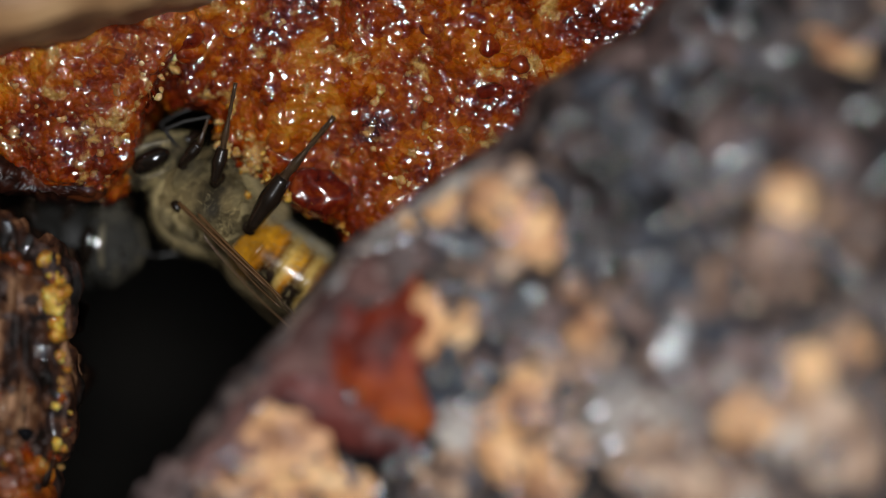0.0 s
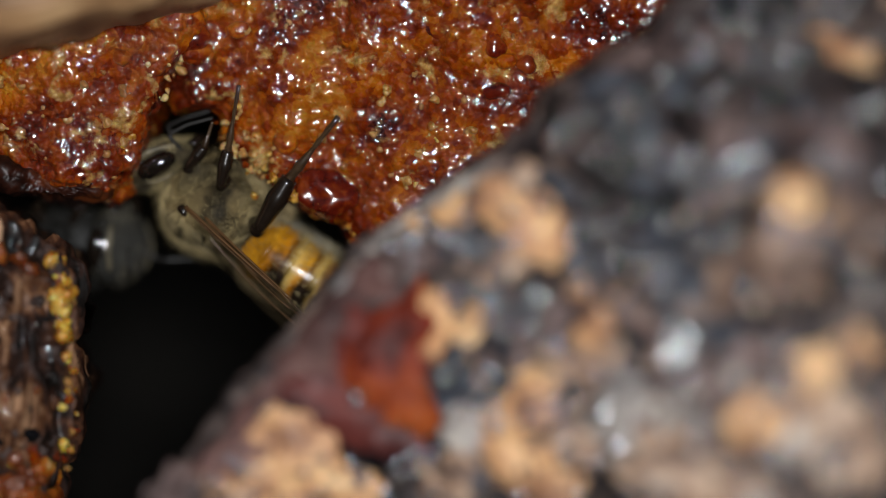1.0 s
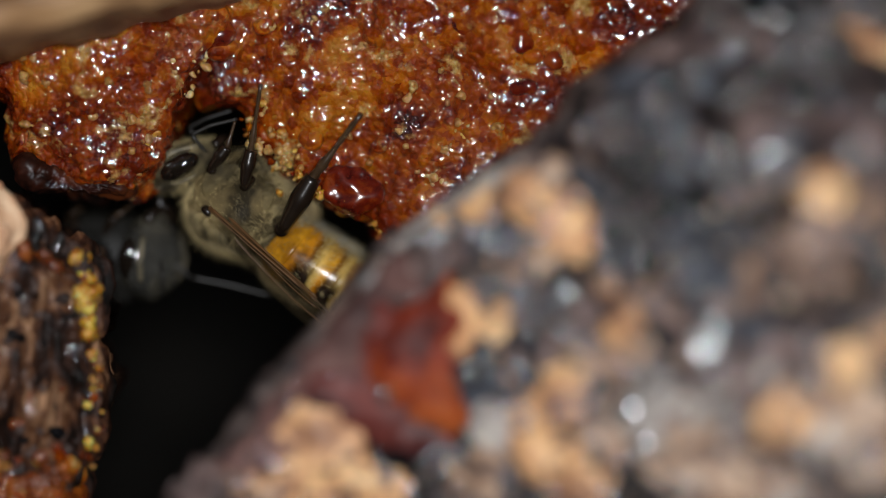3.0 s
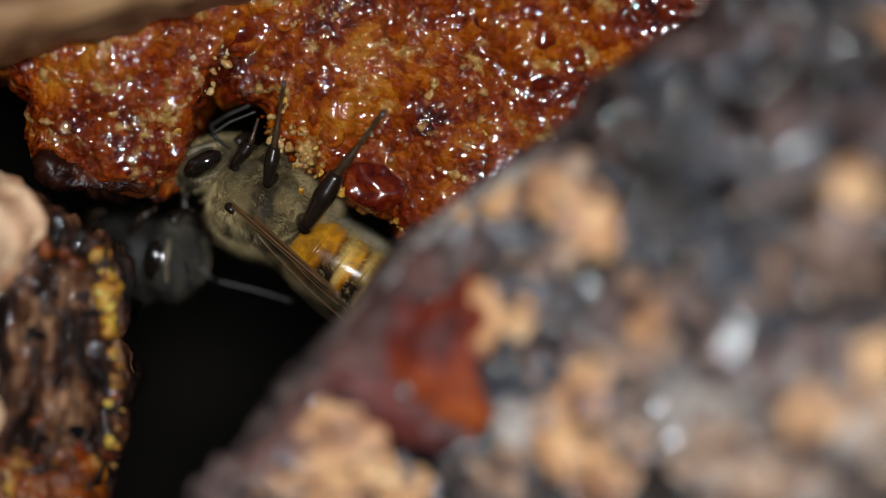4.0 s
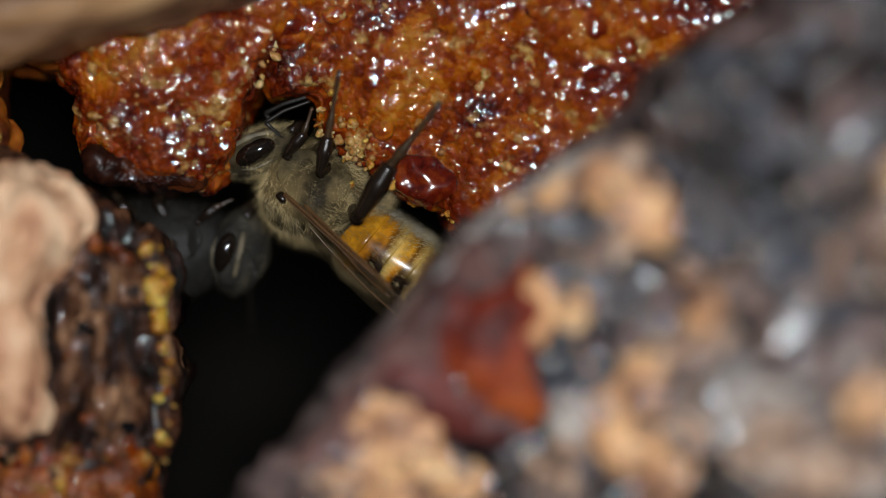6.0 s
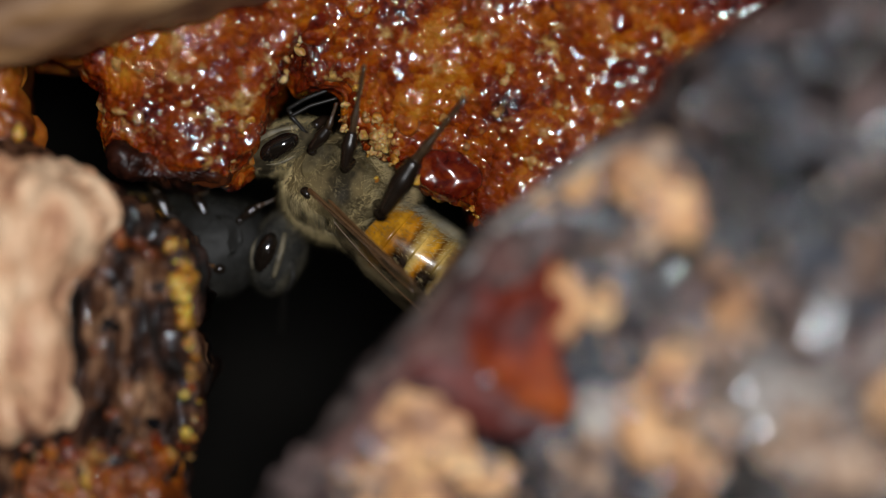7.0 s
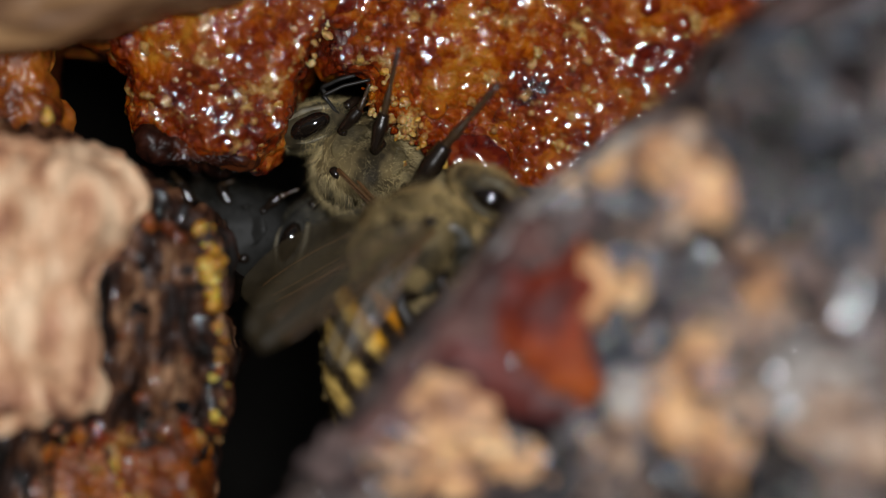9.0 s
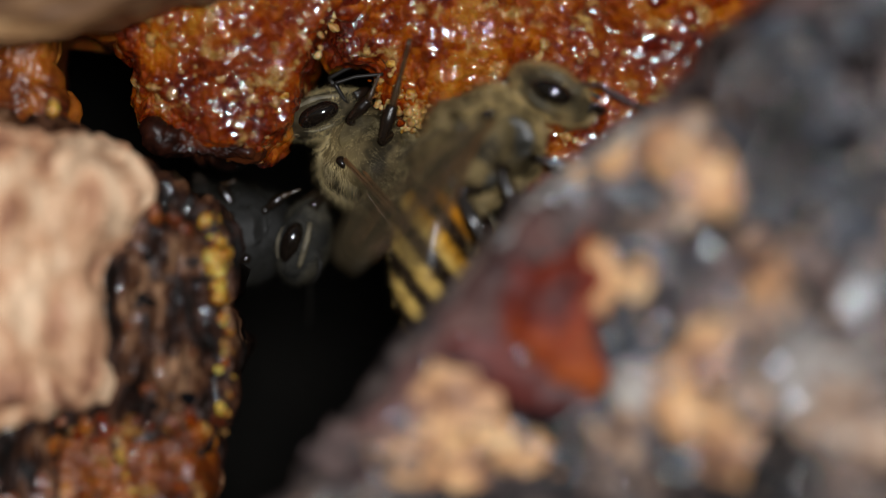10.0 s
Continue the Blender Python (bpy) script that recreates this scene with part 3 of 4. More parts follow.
    black = [(7.66, 3.94, 1.04, 0.83, -30), (7.83, 2.17, 0.95, 0.83, 0), (11.84, 5.88, 0.81, 1.82, -20), (10.85, 3.72, 0.72, 1.33, 0), (9.26, -3.87, 1.22, 1.10, 10), (8.69, -0.61, 1.23, 1.11, 0), (14.55, 6.14, 0.71, 1.98, -15),
             (6.66, -0.83, 0.96, 0.58, 0), (14.08, -2.06, 1.18, 0.98, 0), (10.28, 2.02, 2.22, 0.44, 0), (6.94, 5.27, 0.84, 1.26, 0), (12.28, -3.77, 1.19, 0.48, 0), (16.25, 6.27, 1.57, 0.78, 0), (15.06, -1.18, 1.18, 0.71, 0), (-1.75, -7.40, 1.52, 0.57, -40)]
    kinds = (("crust", black, DARK_CRUST, 0.22, "dark wet crust"), ("crust", slate, GREY, 0.28, "grey wet crust, tinted blue for its sheen"), ("crust", mauve, MAUVE, 0.30, "dull mauve-brown crust"),
             ("clod", tan, CLOD, 0.36, "brown clay clod"), ("clod", peach, PEACH, 0.44, "peach clay clod stuck to the bark"))
    for j, (name, spots, mat, thick, label) in enumerate(kinds):
        for k, (x, z, a, b, turn) in enumerate(spots):
            own = mat
            if j == 3 and z > -1.5 and x > 6:
                own = BROWN
            elif j in (1, 2) and z < -4.5 and x > 2.6:
                own = PALE
            part(name, patch(at, x, z, a, b, turn, thick, 20 + 40 * j + k), own, t, label if k == 0 else "")
    for k, (x, z, a, b, turn) in enumerate(((0.3, 0.95, 1.1, 0.22, 40), (1.75, 2.1, 1.1, 0.24, 36), (3.3, 3.05, 1.0, 0.2, 32), (-1.3, -0.7, 0.9, 0.2, 48))):
        part("crust", patch(at, x, z, a, b, turn, 0.22, 260 + k), PALE, t, "pale grey rim of the bark" if k == 0 else "")
    # broken bits round and on the larger pieces
    loose = random.Random(14)
    for k in range(520):
        j = loose.choice((0, 0, 1, 2, 2, 3, 3, 4))
        x, z, a, b, turn = loose.choice(kinds[j][1])
        g, q = loose.uniform(0, 6.283), loose.uniform(0.45, 1.75)
        x, z = x + a * q * math.cos(g), z + b * q * math.sin(g)
        if not within(limit, x, z, 0.7) or resinous(x, z) or z < -10.5:
            continue
        c = loose.uniform(0.14, 0.48)
        mat = kinds[j][2] if q > 1 else loose.choice((UMBER, MAUVE, CLOD, GREY))
        if z > 2.6 and x > 6.5 and mat in (PEACH, CLOD):
            mat = UMBER
        elif z < -4 and x > 4 and mat in (GREY, UMBER, DARK_CRUST):
            mat = PALE
        part("clod" if j > 2 else "crust", patch(at, x, z, c, c * loose.uniform(0.5, 1.1), loose.uniform(0, 180), 0.3 if q > 1 else 0.5, 1200 + k, 16, 10), mat, t)
    for k in range(120):
        x, z = rng.uniform(5.5, 19), rng.uniform(1.5, 11)
        if not within(limit, x, z, 0.9):
            continue
        c = rng.uniform(0.25, 0.75)
        part("crust", patch(at, x, z, c, c * rng.uniform(0.4, 0.9), rng.uniform(0, 180), 0.3, 400 + k, 20, 14), (DARK_CRUST, DARK_CRUST, UMBER, DARK_CRUST, GREY)[k % 5], t)

    part("crust_band", lump([(-1.07, -0.31), (-2.72, -2.28), (-4.58, -4.58), (-6.57, -7.12), (-8.32, -9.20), (-7.99, -10.74), (-5.80, -10.08), (-4.04, -7.01), (-2.28, -5.24), (-0.53, -3.26), (1.01, -1.29), (1.44, 0.46), (0.35, 0.46)],
                            (-3.15, -4.58), lambda x, z: rock_front(x, z) - 0.2, 0.8, 2, [("n", 1.8, 0.3), ("n", 0.7, 0.12), ("n", 0.3, 0.04)], 200, 70, 3, 17, 0.3), CRUST, t, "dull purple-brown crust along the edge")
    part("resin_patch", lump([(-1.28, -1.72), (-2.80, -3.46), (-4.22, -5.09), (-3.13, -6.39), (-0.52, -7.81), (1.44, -8.46), (2.30, -7.59), (1.00, -6.50), (-0.09, -4.33), (0.13, -2.15)],
                             (-0.85, -5.20), lambda x, z: rock_front(x, z) - 0.35, 0.8, 2, [("n", 1.6, 0.2), ("n", 0.6, 0.06)], 160, 60, 3, 11, 0.2), RESIN_DARK, t, "dark purple-brown resin")
    part("resin_patch", lump([(1.60, -0.63), (2.29, -1.71), (2.21, -3.01), (2.03, -4.31), (2.48, -6.14), (1.95, -7.01), (0.35, -6.99), (-0.88, -5.90), (-1.73, -3.98), (-1.36, -2.45), (0.58, -1.40)],
                             (0.78, -4.09), lambda x, z: rock_front(x, z) - 0.75, 1.6, 2, [("n", 1.6, 0.25), ("n", 0.6, 0.08)], 180, 70, 2.4, 9, 0.35), RESIN_RED, t, "glossy red-orange resin patch")

    # white base colour imitates a bright reflection here; wet beads lie over it
    for k, (x, z, r) in enumerate(((10.70, -3.05, 0.44), (10.98, -2.72, 0.36), (10.48, -3.32, 0.32))):
        lump_on = patch(at, x, z, r, r * 0.9, -40, 0.26, 77 + k, 24, 16, 0.25)
        lump_on[0][:, 1] -= 0.6
        part("glint_patch", lump_on, WHITE_GLINT, t, "white patch painted for a bright glint on the bark" if k == 0 else "")
    # shallow wet beads added as glints, most leaned to mirror torch into lens
    beads = [(12.74, 3.72, 0.47), (13.32, 3.94, 0.39), (12.45, 3.01, 0.32), (12.13, 3.34, 0.28), (12.91, 6.73, 0.32), (14.27, 7.85, 0.36), (13.63, 8.76, 0.41), (7.05, 0.83, 0.35), (8.27, -5.55, 0.51), (8.69, -6.90, 0.53),
             (5.95, -1.43, 0.48), (10.42, -3.42, 0.36), (10.86, -3.12, 0.30), (11.04, -2.70, 0.36), (10.78, -2.66, 0.26), (10.56, -3.22, 0.28), (-0.98, -5.33, 0.26), (1.19, -7.40, 0.32), (2.16, -4.33, 0.26),
             (-6.40, -8.56, 0.32), (-4.57, -5.65, 0.24), (8.83, 4.22, 0.25), (10.05, 4.65, 0.33), (9.90, 5.51, 0.29), (4.66, -1.74, 0.36), (17.19, 5.31, 0.39), (17.96, 2.96, 0.43),
             (16.83, -0.30, 0.39), (14.86, 7.59, 0.40), (12.91, 8.86, 0.33)]
    listed = len(beads)
    while len(beads) < 130:
        x, z = rng.uniform(4, 19), rng.uniform(-9, 11) if rng.random() < 0.4 else rng.uniform(2, 11)
        if within(limit, x, z, 1.3):
            beads.append((x, z, rng.uniform(0.10, 0.24)))
    for k, (x, z, r) in enumerate(beads):
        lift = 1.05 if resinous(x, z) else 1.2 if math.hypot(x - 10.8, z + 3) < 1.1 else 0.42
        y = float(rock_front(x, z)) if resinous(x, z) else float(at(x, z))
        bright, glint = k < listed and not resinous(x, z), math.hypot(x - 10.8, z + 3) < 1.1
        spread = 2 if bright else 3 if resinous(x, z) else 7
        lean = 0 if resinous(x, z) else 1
        # lean halfway between torch and lens; beads on resin stay square
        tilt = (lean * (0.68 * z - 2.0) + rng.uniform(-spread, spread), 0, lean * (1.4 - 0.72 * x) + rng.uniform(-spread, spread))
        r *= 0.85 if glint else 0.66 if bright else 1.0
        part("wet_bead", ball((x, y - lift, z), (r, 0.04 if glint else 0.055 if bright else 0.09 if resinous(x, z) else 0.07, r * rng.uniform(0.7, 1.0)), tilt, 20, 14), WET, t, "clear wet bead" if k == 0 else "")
    # a film of fine droplets over the crust
    fine = []
    while len(fine) < 900:
        x, z = rng.uniform(-7, 19), rng.uniform(-10, 11)
        if not within(limit, x, z, 0.8) or resinous(x, z) or perlin(np.array([[x / 2.2, 3.0, z / 2.2]]), 61)[0] < rng.uniform(-0.5, 0.25) + (0.2 if z > 2.5 else 0):
            continue
        r = 0.09 + 0.17 * rng.random() ** 1.6
        fine.append(ball((x, float(at(x, z)) - rng.uniform(0.3, 0.5), z), (r, 0.05, r * rng.uniform(0.6, 1.0)), (rng.uniform(-7, 7), 0, rng.uniform(-7, 7)), 12, 8))
    part("droplet_film", joined(fine), WET, t, "fine wet droplets over the crust", "stuff")


bark_mass()

RESIN_WAVES = [("n", 3.0, 0.6), ("n", 1.4, 0.2), ("c", 0.9, 0.26), ("c", 0.45, 0.16), ("c", 0.24, 0.08), ("n", 0.2, 0.04)]


def crumbs(t, count, area, front, seed, outline, mat=CRUMB):
    """Pale bits stuck in the resin, each a part."""
    rng = random.Random(seed)
    x0, x1, z0, z1 = area
    rim = closed_curve(outline, 200)
    for k in range(count):
        x, z = rng.uniform(x0, x1), rng.uniform(z0, z1)
        if not within(rim, x, z, 0.9):
            continue
        r = 0.05 + 0.17 * rng.random() ** 2.2
        part("crumb", ball((x, float(front(x, z)) - rng.uniform(0.0, 0.2), z), (r * rng.uniform(0.8, 1.8), r * 0.7, r * rng.uniform(0.6, 1.2)), (rng.uniform(0, 90), rng.uniform(0, 90), 0), 16, 10,
                           [("n", 0.22, 0.2), ("n", 0.1, 0.06)], seed + k), mat, t, "pale crumb stuck in the resin" if k == 0 else "")


def propolis():
    t = thing("propolis_mass", "glossy amber propolis mass with pale crumbs", "propolis")

    def face(x, z):
        return 0.5 - 0.16 * (x + 2.7) * (x > -2.7) - 0.05 * (x + 2.7) * (x <= -2.7) - 0.10 * (z - 2.8)
    outline = [(-9.35, 6.42), (-8.57, 6.27), (-7.54, 5.99), (-7.01, 4.68), (-5.77, 3.60), (-4.15, 2.29), (-3.20, 1.65), (-2.00, 1.26), (-1.17, 0.38), (0.38, 0.02), (8, 1), (14, 8), (17, 16), (12, 22), (-2, 24), (-14, 23),
               (-10.83, 14.10), (-9.52, 9.09)]
    part("resin", lump(outline, (-0.57, 8.99), face, 1.7, 5, RESIN_WAVES, 680, 280, 4, 31, 0.22), PROPOLIS, t)
    drops = [(-2.42, 2.73, 1.15, 1.0, 20), (-3.29, 7.47, 0.34, 0.95, 25), (4.69, 8.84, 0.42, 0.36, 0), (5.22, 8.23, 0.36, 0.30, 30), (6.02, 8.14, 0.42, 0.30, 0), (4.69, 7.02, 0.5, 0.34, 10), (3.54, 8.42, 0.34, 0.3, 0),
             (-8.40, 9.33, 0.8, 0.7, 0), (-7.85, 8.61, 0.5, 0.45, 0), (-4.15, 4.91, 0.4, 0.3, 0), (-1.34, 4.68, 0.36, 0.3, 0), (-6.26, 9.80, 0.5, 0.3, 0), (2.25, 9.64, 0.5, 0.3, 10), (0.38, 5.92, 0.3, 0.36, 0), (2.74, 3.33, 0.5, 0.4, 0)]
    for k, (x, z, a, b, turn) in enumerate(drops):
        part("resin_drop", ball((x, float(face(x, z)) - 0.05, z), (a * 1.1, 0.42 * min(1.0, a + 0.2), b * 1.1), (0, turn, 0), 40, 26, [("n", 0.9, 0.30), ("c", 0.5, 0.07)], 900 + k), RESIN_GLOSS if k in (0, 2, 4, 5, 7, 12) else PROPOLIS, t, "smooth glossy red resin drop" if k == 0 else "")
    crumbs(t, 60, (-9, 7, 2.2, 11), face, 100, outline)
    rng = random.Random(18)
    hem = closed_curve(outline, 400)
    hem = [q for q in hem if -7.4 < q[0] < 1.5 and q[1] < 6]
    for k in range(120):
        x, z = rng.choice(hem)
        r = 0.05 + 0.13 * rng.random() ** 2
        part("crumb", ball((x + rng.uniform(0.0, 0.5), 0.9 + rng.uniform(-0.7, 0.5), z + rng.uniform(0.1, 0.6)), (r, r, r * rng.uniform(0.5, 1.8)), (rng.uniform(0, 90), rng.uniform(0, 90), 0), 16, 12, [("n", 0.3, 0.16), ("n", 0.12, 0.1)], 1300 + k),
             (CREAM if x < -5 else WAX_ORANGE) if rng.random() < 0.55 else PROPOLIS, t)
    for cx, cz, sx, sz, count in ((-5.5, 4.3, 0.4, 0.7, 22), (1.0, 3.0, 0.35, 0.3, 14), (-8.9, 8.6, 0.3, 0.5, 12), (-0.3, 6.9, 0.3, 0.2, 9), (2.3, 5.1, 0.2, 0.35, 10), (-6.1, 5.6, 0.25, 0.5, 10)):
        for k in range(count):
            r = 0.04 + 0.11 * rng.random() ** 2
            x, z = cx + rng.gauss(0, sx), cz + rng.gauss(0, sz)
            part("crumb", ball((x, float(face(x, z)) + rng.uniform(-0.05, 0.3), z), (r, r, r * rng.uniform(0.5, 1.6)), (rng.uniform(0, 90), rng.uniform(0, 90), 0), 18, 12, [("n", 0.3, 0.22), ("n", 0.12, 0.12)], 1500 + k), CREAM if k % 3 else WAX_ORANGE, t)

    t = thing("propolis_lobe", "hanging amber propolis lobe with a crumbly edge", "propolis")

    def face2(x, z):
        return -0.6 - 0.12 * (z - 5)
    outline = [(-17.32, 5.63), (-17.23, 4.20), (-15.96, 2.93), (-13.93, 2.58), (-11.55, 2.58), (-10.64, 3.48), (-10.26, 4.80), (-9.78, 6.23), (-9.35, 7.66), (-8.21, 9.09), (-7.97, 11.95), (-11.55, 13.86), (-17.27, 13.38), (-18.23, 9.09), (-17.75, 7.18), (-17.08, 6.58)]
    part("resin", lump(outline, (-13.34, 6.94), face2, 2.4, 4.5, RESIN_WAVES, 420, 170, 4, 37, 0.2), PROPOLIS, t)
    for x, z, a, b in ((-15.51, 5.18, 0.45, 0.32), (-13.05, 7.47, 0.35, 0.3), (-10.97, 8.42, 0.4, 0.3), (-12.86, 6.64, 0.3, 0.3)):
        part("resin_drop", ball((x, float(face2(x, z)) + 0.05, z), (a, 0.28, b), (0, 20, 0), 30, 20, [("n", 0.9, 0.3), ("c", 0.4, 0.08)], 950), PROPOLIS, t)
    part("dark_resin", lump([(-16.61, 3.84), (-15.96, 2.77), (-14.17, 2.39), (-12.45, 2.43), (-11.91, 2.84), (-13.10, 3.22), (-14.89, 3.55)], (-14.41, 2.93), lambda x, z: -0.35 + 0 * x, 1.2, 4,
                            RESIN_WAVES, 160, 50, 3, 39, 0.2), RESIN_BLACK, t, "dark purple-brown resin underside")
    crumbs(t, 40, (-17, -9.6, 3.6, 8.8), face2, 200, outline)
    # crumbs along the free edge
    rng = random.Random(8)
    for k in range(16):
        s = k / 15
        x, z = (1 - s) * -10.1 + s * -11.6, (1 - s) * 6.6 + s * 3.1
        r = rng.uniform(0.05, 0.2)
        part("crumb", ball((x + rng.uniform(-0.45, 0.1), rng.uniform(-0.5, 0.5), z + rng.uniform(-0.4, 0.4)), (r, r, r * rng.uniform(0.6, 1.4)), (0, rng.uniform(0, 90), 0), 14, 10, [("n", 0.25, 0.14)], 300 + k), rng.choice((CRUMB, PROPOLIS, WAX_ORANGE)), t)

    for cx, cz, sx, sz, count in ((-9.74, 7.59, 0.4, 0.7, 20), (-13.44, 8.17, 0.4, 0.4, 8)):
        for k in range(count):
            r = 0.04 + 0.11 * rng.random() ** 2
            x, z = cx + rng.gauss(0, sx), cz + rng.gauss(0, sz)
            part("crumb", ball((x, float(face2(x, z)) + rng.uniform(0.25, 0.5), z), (r, r, r * rng.uniform(0.6, 1.4)), (0, rng.uniform(0, 90), 0), 18, 12, [("n", 0.2, 0.22)], 500 + k), CREAM, t, "cream wax crumb" if k == 0 else "")

    t = thing("propolis_strip", "brown propolis lining at the hollow's edge", "propolis")
    outline = [(-19.95, 7.62), (-20.33, 6.39), (-20.26, 5.09), (-19.79, 4.27), (-20.62, 2.62), (-25.57, 0.50), (-34, 0), (-34, 13), (-27, 17), (-18, 15), (-17.27, 8.61), (-17.39, 7.54), (-18.47, 7.30), (-19.32, 7.93)]
    part("resin", lump(outline, (-23.92, 7.81), lambda x, z: -1.5 + 0 * x, 2.0, 4, RESIN_WAVES, 300, 110, 4, 41, 0.2), DULL, t)
    x, z = -19.91, 4.40
    part("crumb", ball((x, -2.9, z), (0.24, 0.2, 0.36), (0, 10, 0), 16, 10, [("n", 0.3, 0.16)], 5), WAX_ORANGE, t, "orange wax crumb")


propolis()


def left_lump():
    t = thing("bark_lump", "dark fibrous bark lump with a peach clay face", "bark")
    outline = [(-13.69, 0.48), (-12.95, -0.32), (-12.77, -2.74), (-13.04, -3.66), (-12.58, -4.82), (-12.40, -6.43), (-12.81, -8.04), (-13.64, -8.85), (-13.73, -10.16), (-14.5, -13), (-17, -18), (-27, -20), (-36, -14), (-37, -3), (-30, 4),
               (-22.68, 4.29), (-18.07, 3.02), (-16.68, 2.44), (-15.07, 1.29)]
    part("bark", lump(outline, (-19.22, -3.66), lambda x, z: -3.4 - 0.10 * np.maximum(0, -13 - x), 2.2, 6, [("n", 3.0, 0.5), ("r", (0.8, 1.0, 2.6), 0.45), ("n", (0.4, 0.5, 1.2), 0.18), ("c", 0.35, 0.08)], 420, 170, 4, 43, 0.2), BARK_EDGE, t)
    outline = [(-16.05, 1.02), (-16.27, 0.02), (-16.85, -1.20), (-17.16, -2.65), (-17.30, -4.65), (-17.61, -6.02), (-18.1, -7.2), (-21.4, -8.2), (-27.4, -9.1), (-34, -2), (-28, 5), (-21.21, 3.85), (-18.54, 3.09), (-16.99, 2.25)]
    part("clay_face", lump(outline, (-20.10, -1.76), lambda x, z: -7.0 - 0.04 * (-15 - x), 4.2, 0, [("n", 4, 0.9), ("r", (2.2, 1.8, 3.0), 0.35), ("n", (0.8, 0.7, 1.3), 0.25), ("n", 0.35, 0.08)], 320, 130, 2.0, 47, 0.12), CLAY, t, "smooth peach clay face")
    outline = [(-13.80, -8.37), (-13.97, -9.54), (-13.90, -11.40), (-16, -14), (-24, -15), (-29, -11), (-21.75, -9.2), (-18.53, -8.5), (-16.68, -8.5), (-15.07, -8.8)]
    part("resin", lump(outline, (-17.15, -10.35), lambda x, z: -4.0 + 0 * x, 2.0, 1, RESIN_WAVES, 260, 110, 4, 53, 0.2), DULL, t, "amber propolis")
    rng = random.Random(3)
    for k in range(150):
        low = k % 5 < 2
        x, z = (rng.uniform(-19.5, -13.9), rng.uniform(-11.2, -8.1)) if low else (rng.uniform(-16.8, -13.2), rng.uniform(-8.2, 0.4))
        r = rng.uniform(0.1, 0.34)
        y = (-3.85 if low else -3.3 - 0.10 * max(0, -13 - x)) + 1.2 * max(0, x + 13.9) + rng.uniform(-0.15, 0.2)
        part("crumb" if low else "bark_chip", ball((x, y, z), (r, r * 0.8, r * rng.uniform(0.6, 2.0)), (rng.uniform(0, 60), rng.uniform(-25, 25), 0), 16, 12, [("n", 0.4, 0.2), ("n", 0.16, 0.1)], 2100 + k),
             rng.choice((WAX_ORANGE, DULL, DULL, CRUMB, PROPOLIS)) if low else rng.choice((BARK_EDGE, UMBER, DARK_CRUST, BARK_EDGE, DULL, UMBER)), t)
    edge = [(-13.24, -0.32), (-13.01, -0.90), (-12.92, -1.48), (-12.78, -2.06), (-12.87, -2.64), (-13.01, -3.22), (-13.28, -1.35), (-13.21, -2.04), (-13.10, -2.97), (-12.87, -4.14), (-12.64, -4.72), (-12.60, -5.42),
            (-12.73, -6.00), (-12.46, -6.69), (-12.60, -7.27), (-12.83, -7.73), (-13.01, -8.31), (-13.93, -9.87), (-13.88, -10.30), (-13.41, -8.66), (-12.83, -5.72)]
    for k, (x, z) in enumerate(edge):
        r = rng.uniform(0.22, 0.42) if k < 9 else rng.uniform(0.08, 0.20)
        x, z = x + rng.uniform(-0.25, 0.12), z + rng.uniform(-0.3, 0.3)
        mat = WAX if k in (1, 3, 4, 9, 17) else WAX_ORANGE if k < 9 or k % 2 else PROPOLIS
        part("wax_crumb", ball((x - 0.1, -3.0 + rng.uniform(-0.3, 0.4), z), (r * rng.uniform(0.8, 1.2), r, r * rng.uniform(0.7, 1.3)), (rng.uniform(0, 90), 20, 0), 22, 16, [("n", 0.45, 0.34), ("n", 0.18, 0.14)], 60 + k), mat, t,
             "yellow wax crumb on the edge" if k == 0 else "")
    for k in range(26):
        x, z = edge[rng.randrange(len(edge))]
        r = rng.uniform(0.06, 0.16)
        part("wax_crumb", ball((x + rng.uniform(-0.6, 0.15), -3.2 + rng.uniform(-0.3, 0.3), z + rng.uniform(-0.4, 0.4)), (r, r, r * rng.uniform(0.7, 1.5)), (rng.uniform(0, 90), 20, 0), 14, 10, [("n", 0.3, 0.2), ("n", 0.12, 0.08)], 160 + k), rng.choice((WAX, WAX_ORANGE, PROPOLIS, CRUMB)), t)


left_lump()


def ledge():
    t = thing("wood_ledge", "weathered pale brown wood edge overhead", "wood")
    outline = [(-36, 5.6), (-30, 5.9), (-24, 6.5), (-20.7, 6.95), (-17.94, 7.55), (-15.0, 8.3), (-12.37, 9.0), (-9.8, 9.75), (-7.4, 10.5), (-5.8, 11.7), (-7.68, 13.47), (-14, 22), (-24, 25), (-36, 22)]
    part("wood", lump(outline, (-20, 15), lambda x, z: -9.0 + 0.15 * (z - 10) * (z > 10), 2.2, 4, [("n", 5, 0.4), ("r", (5, 1.2, 1.2), 0.3), ("n", (2, 0.5, 0.5), 0.1)], 300, 110, 2.2, 59, 0.12), WOOD, t)
    for k in range(9):
        a = (-27 + 1.2 * k, -8.8 - 0.05 * k, 10.2 + 0.55 * k + (k % 3) * 0.4)
        line = [(a[0] + 3.2 * q, a[1] + 0.15 * math.sin(2 * q + k), a[2] + 0.55 * q) for q in np.linspace(0, 4, 16)]
        part("fibre", tube(line, [0.30 * math.sin(math.pi * (q + 0.6) / 16.2) for q in range(16)], 8), WOOD, t)


ledge()


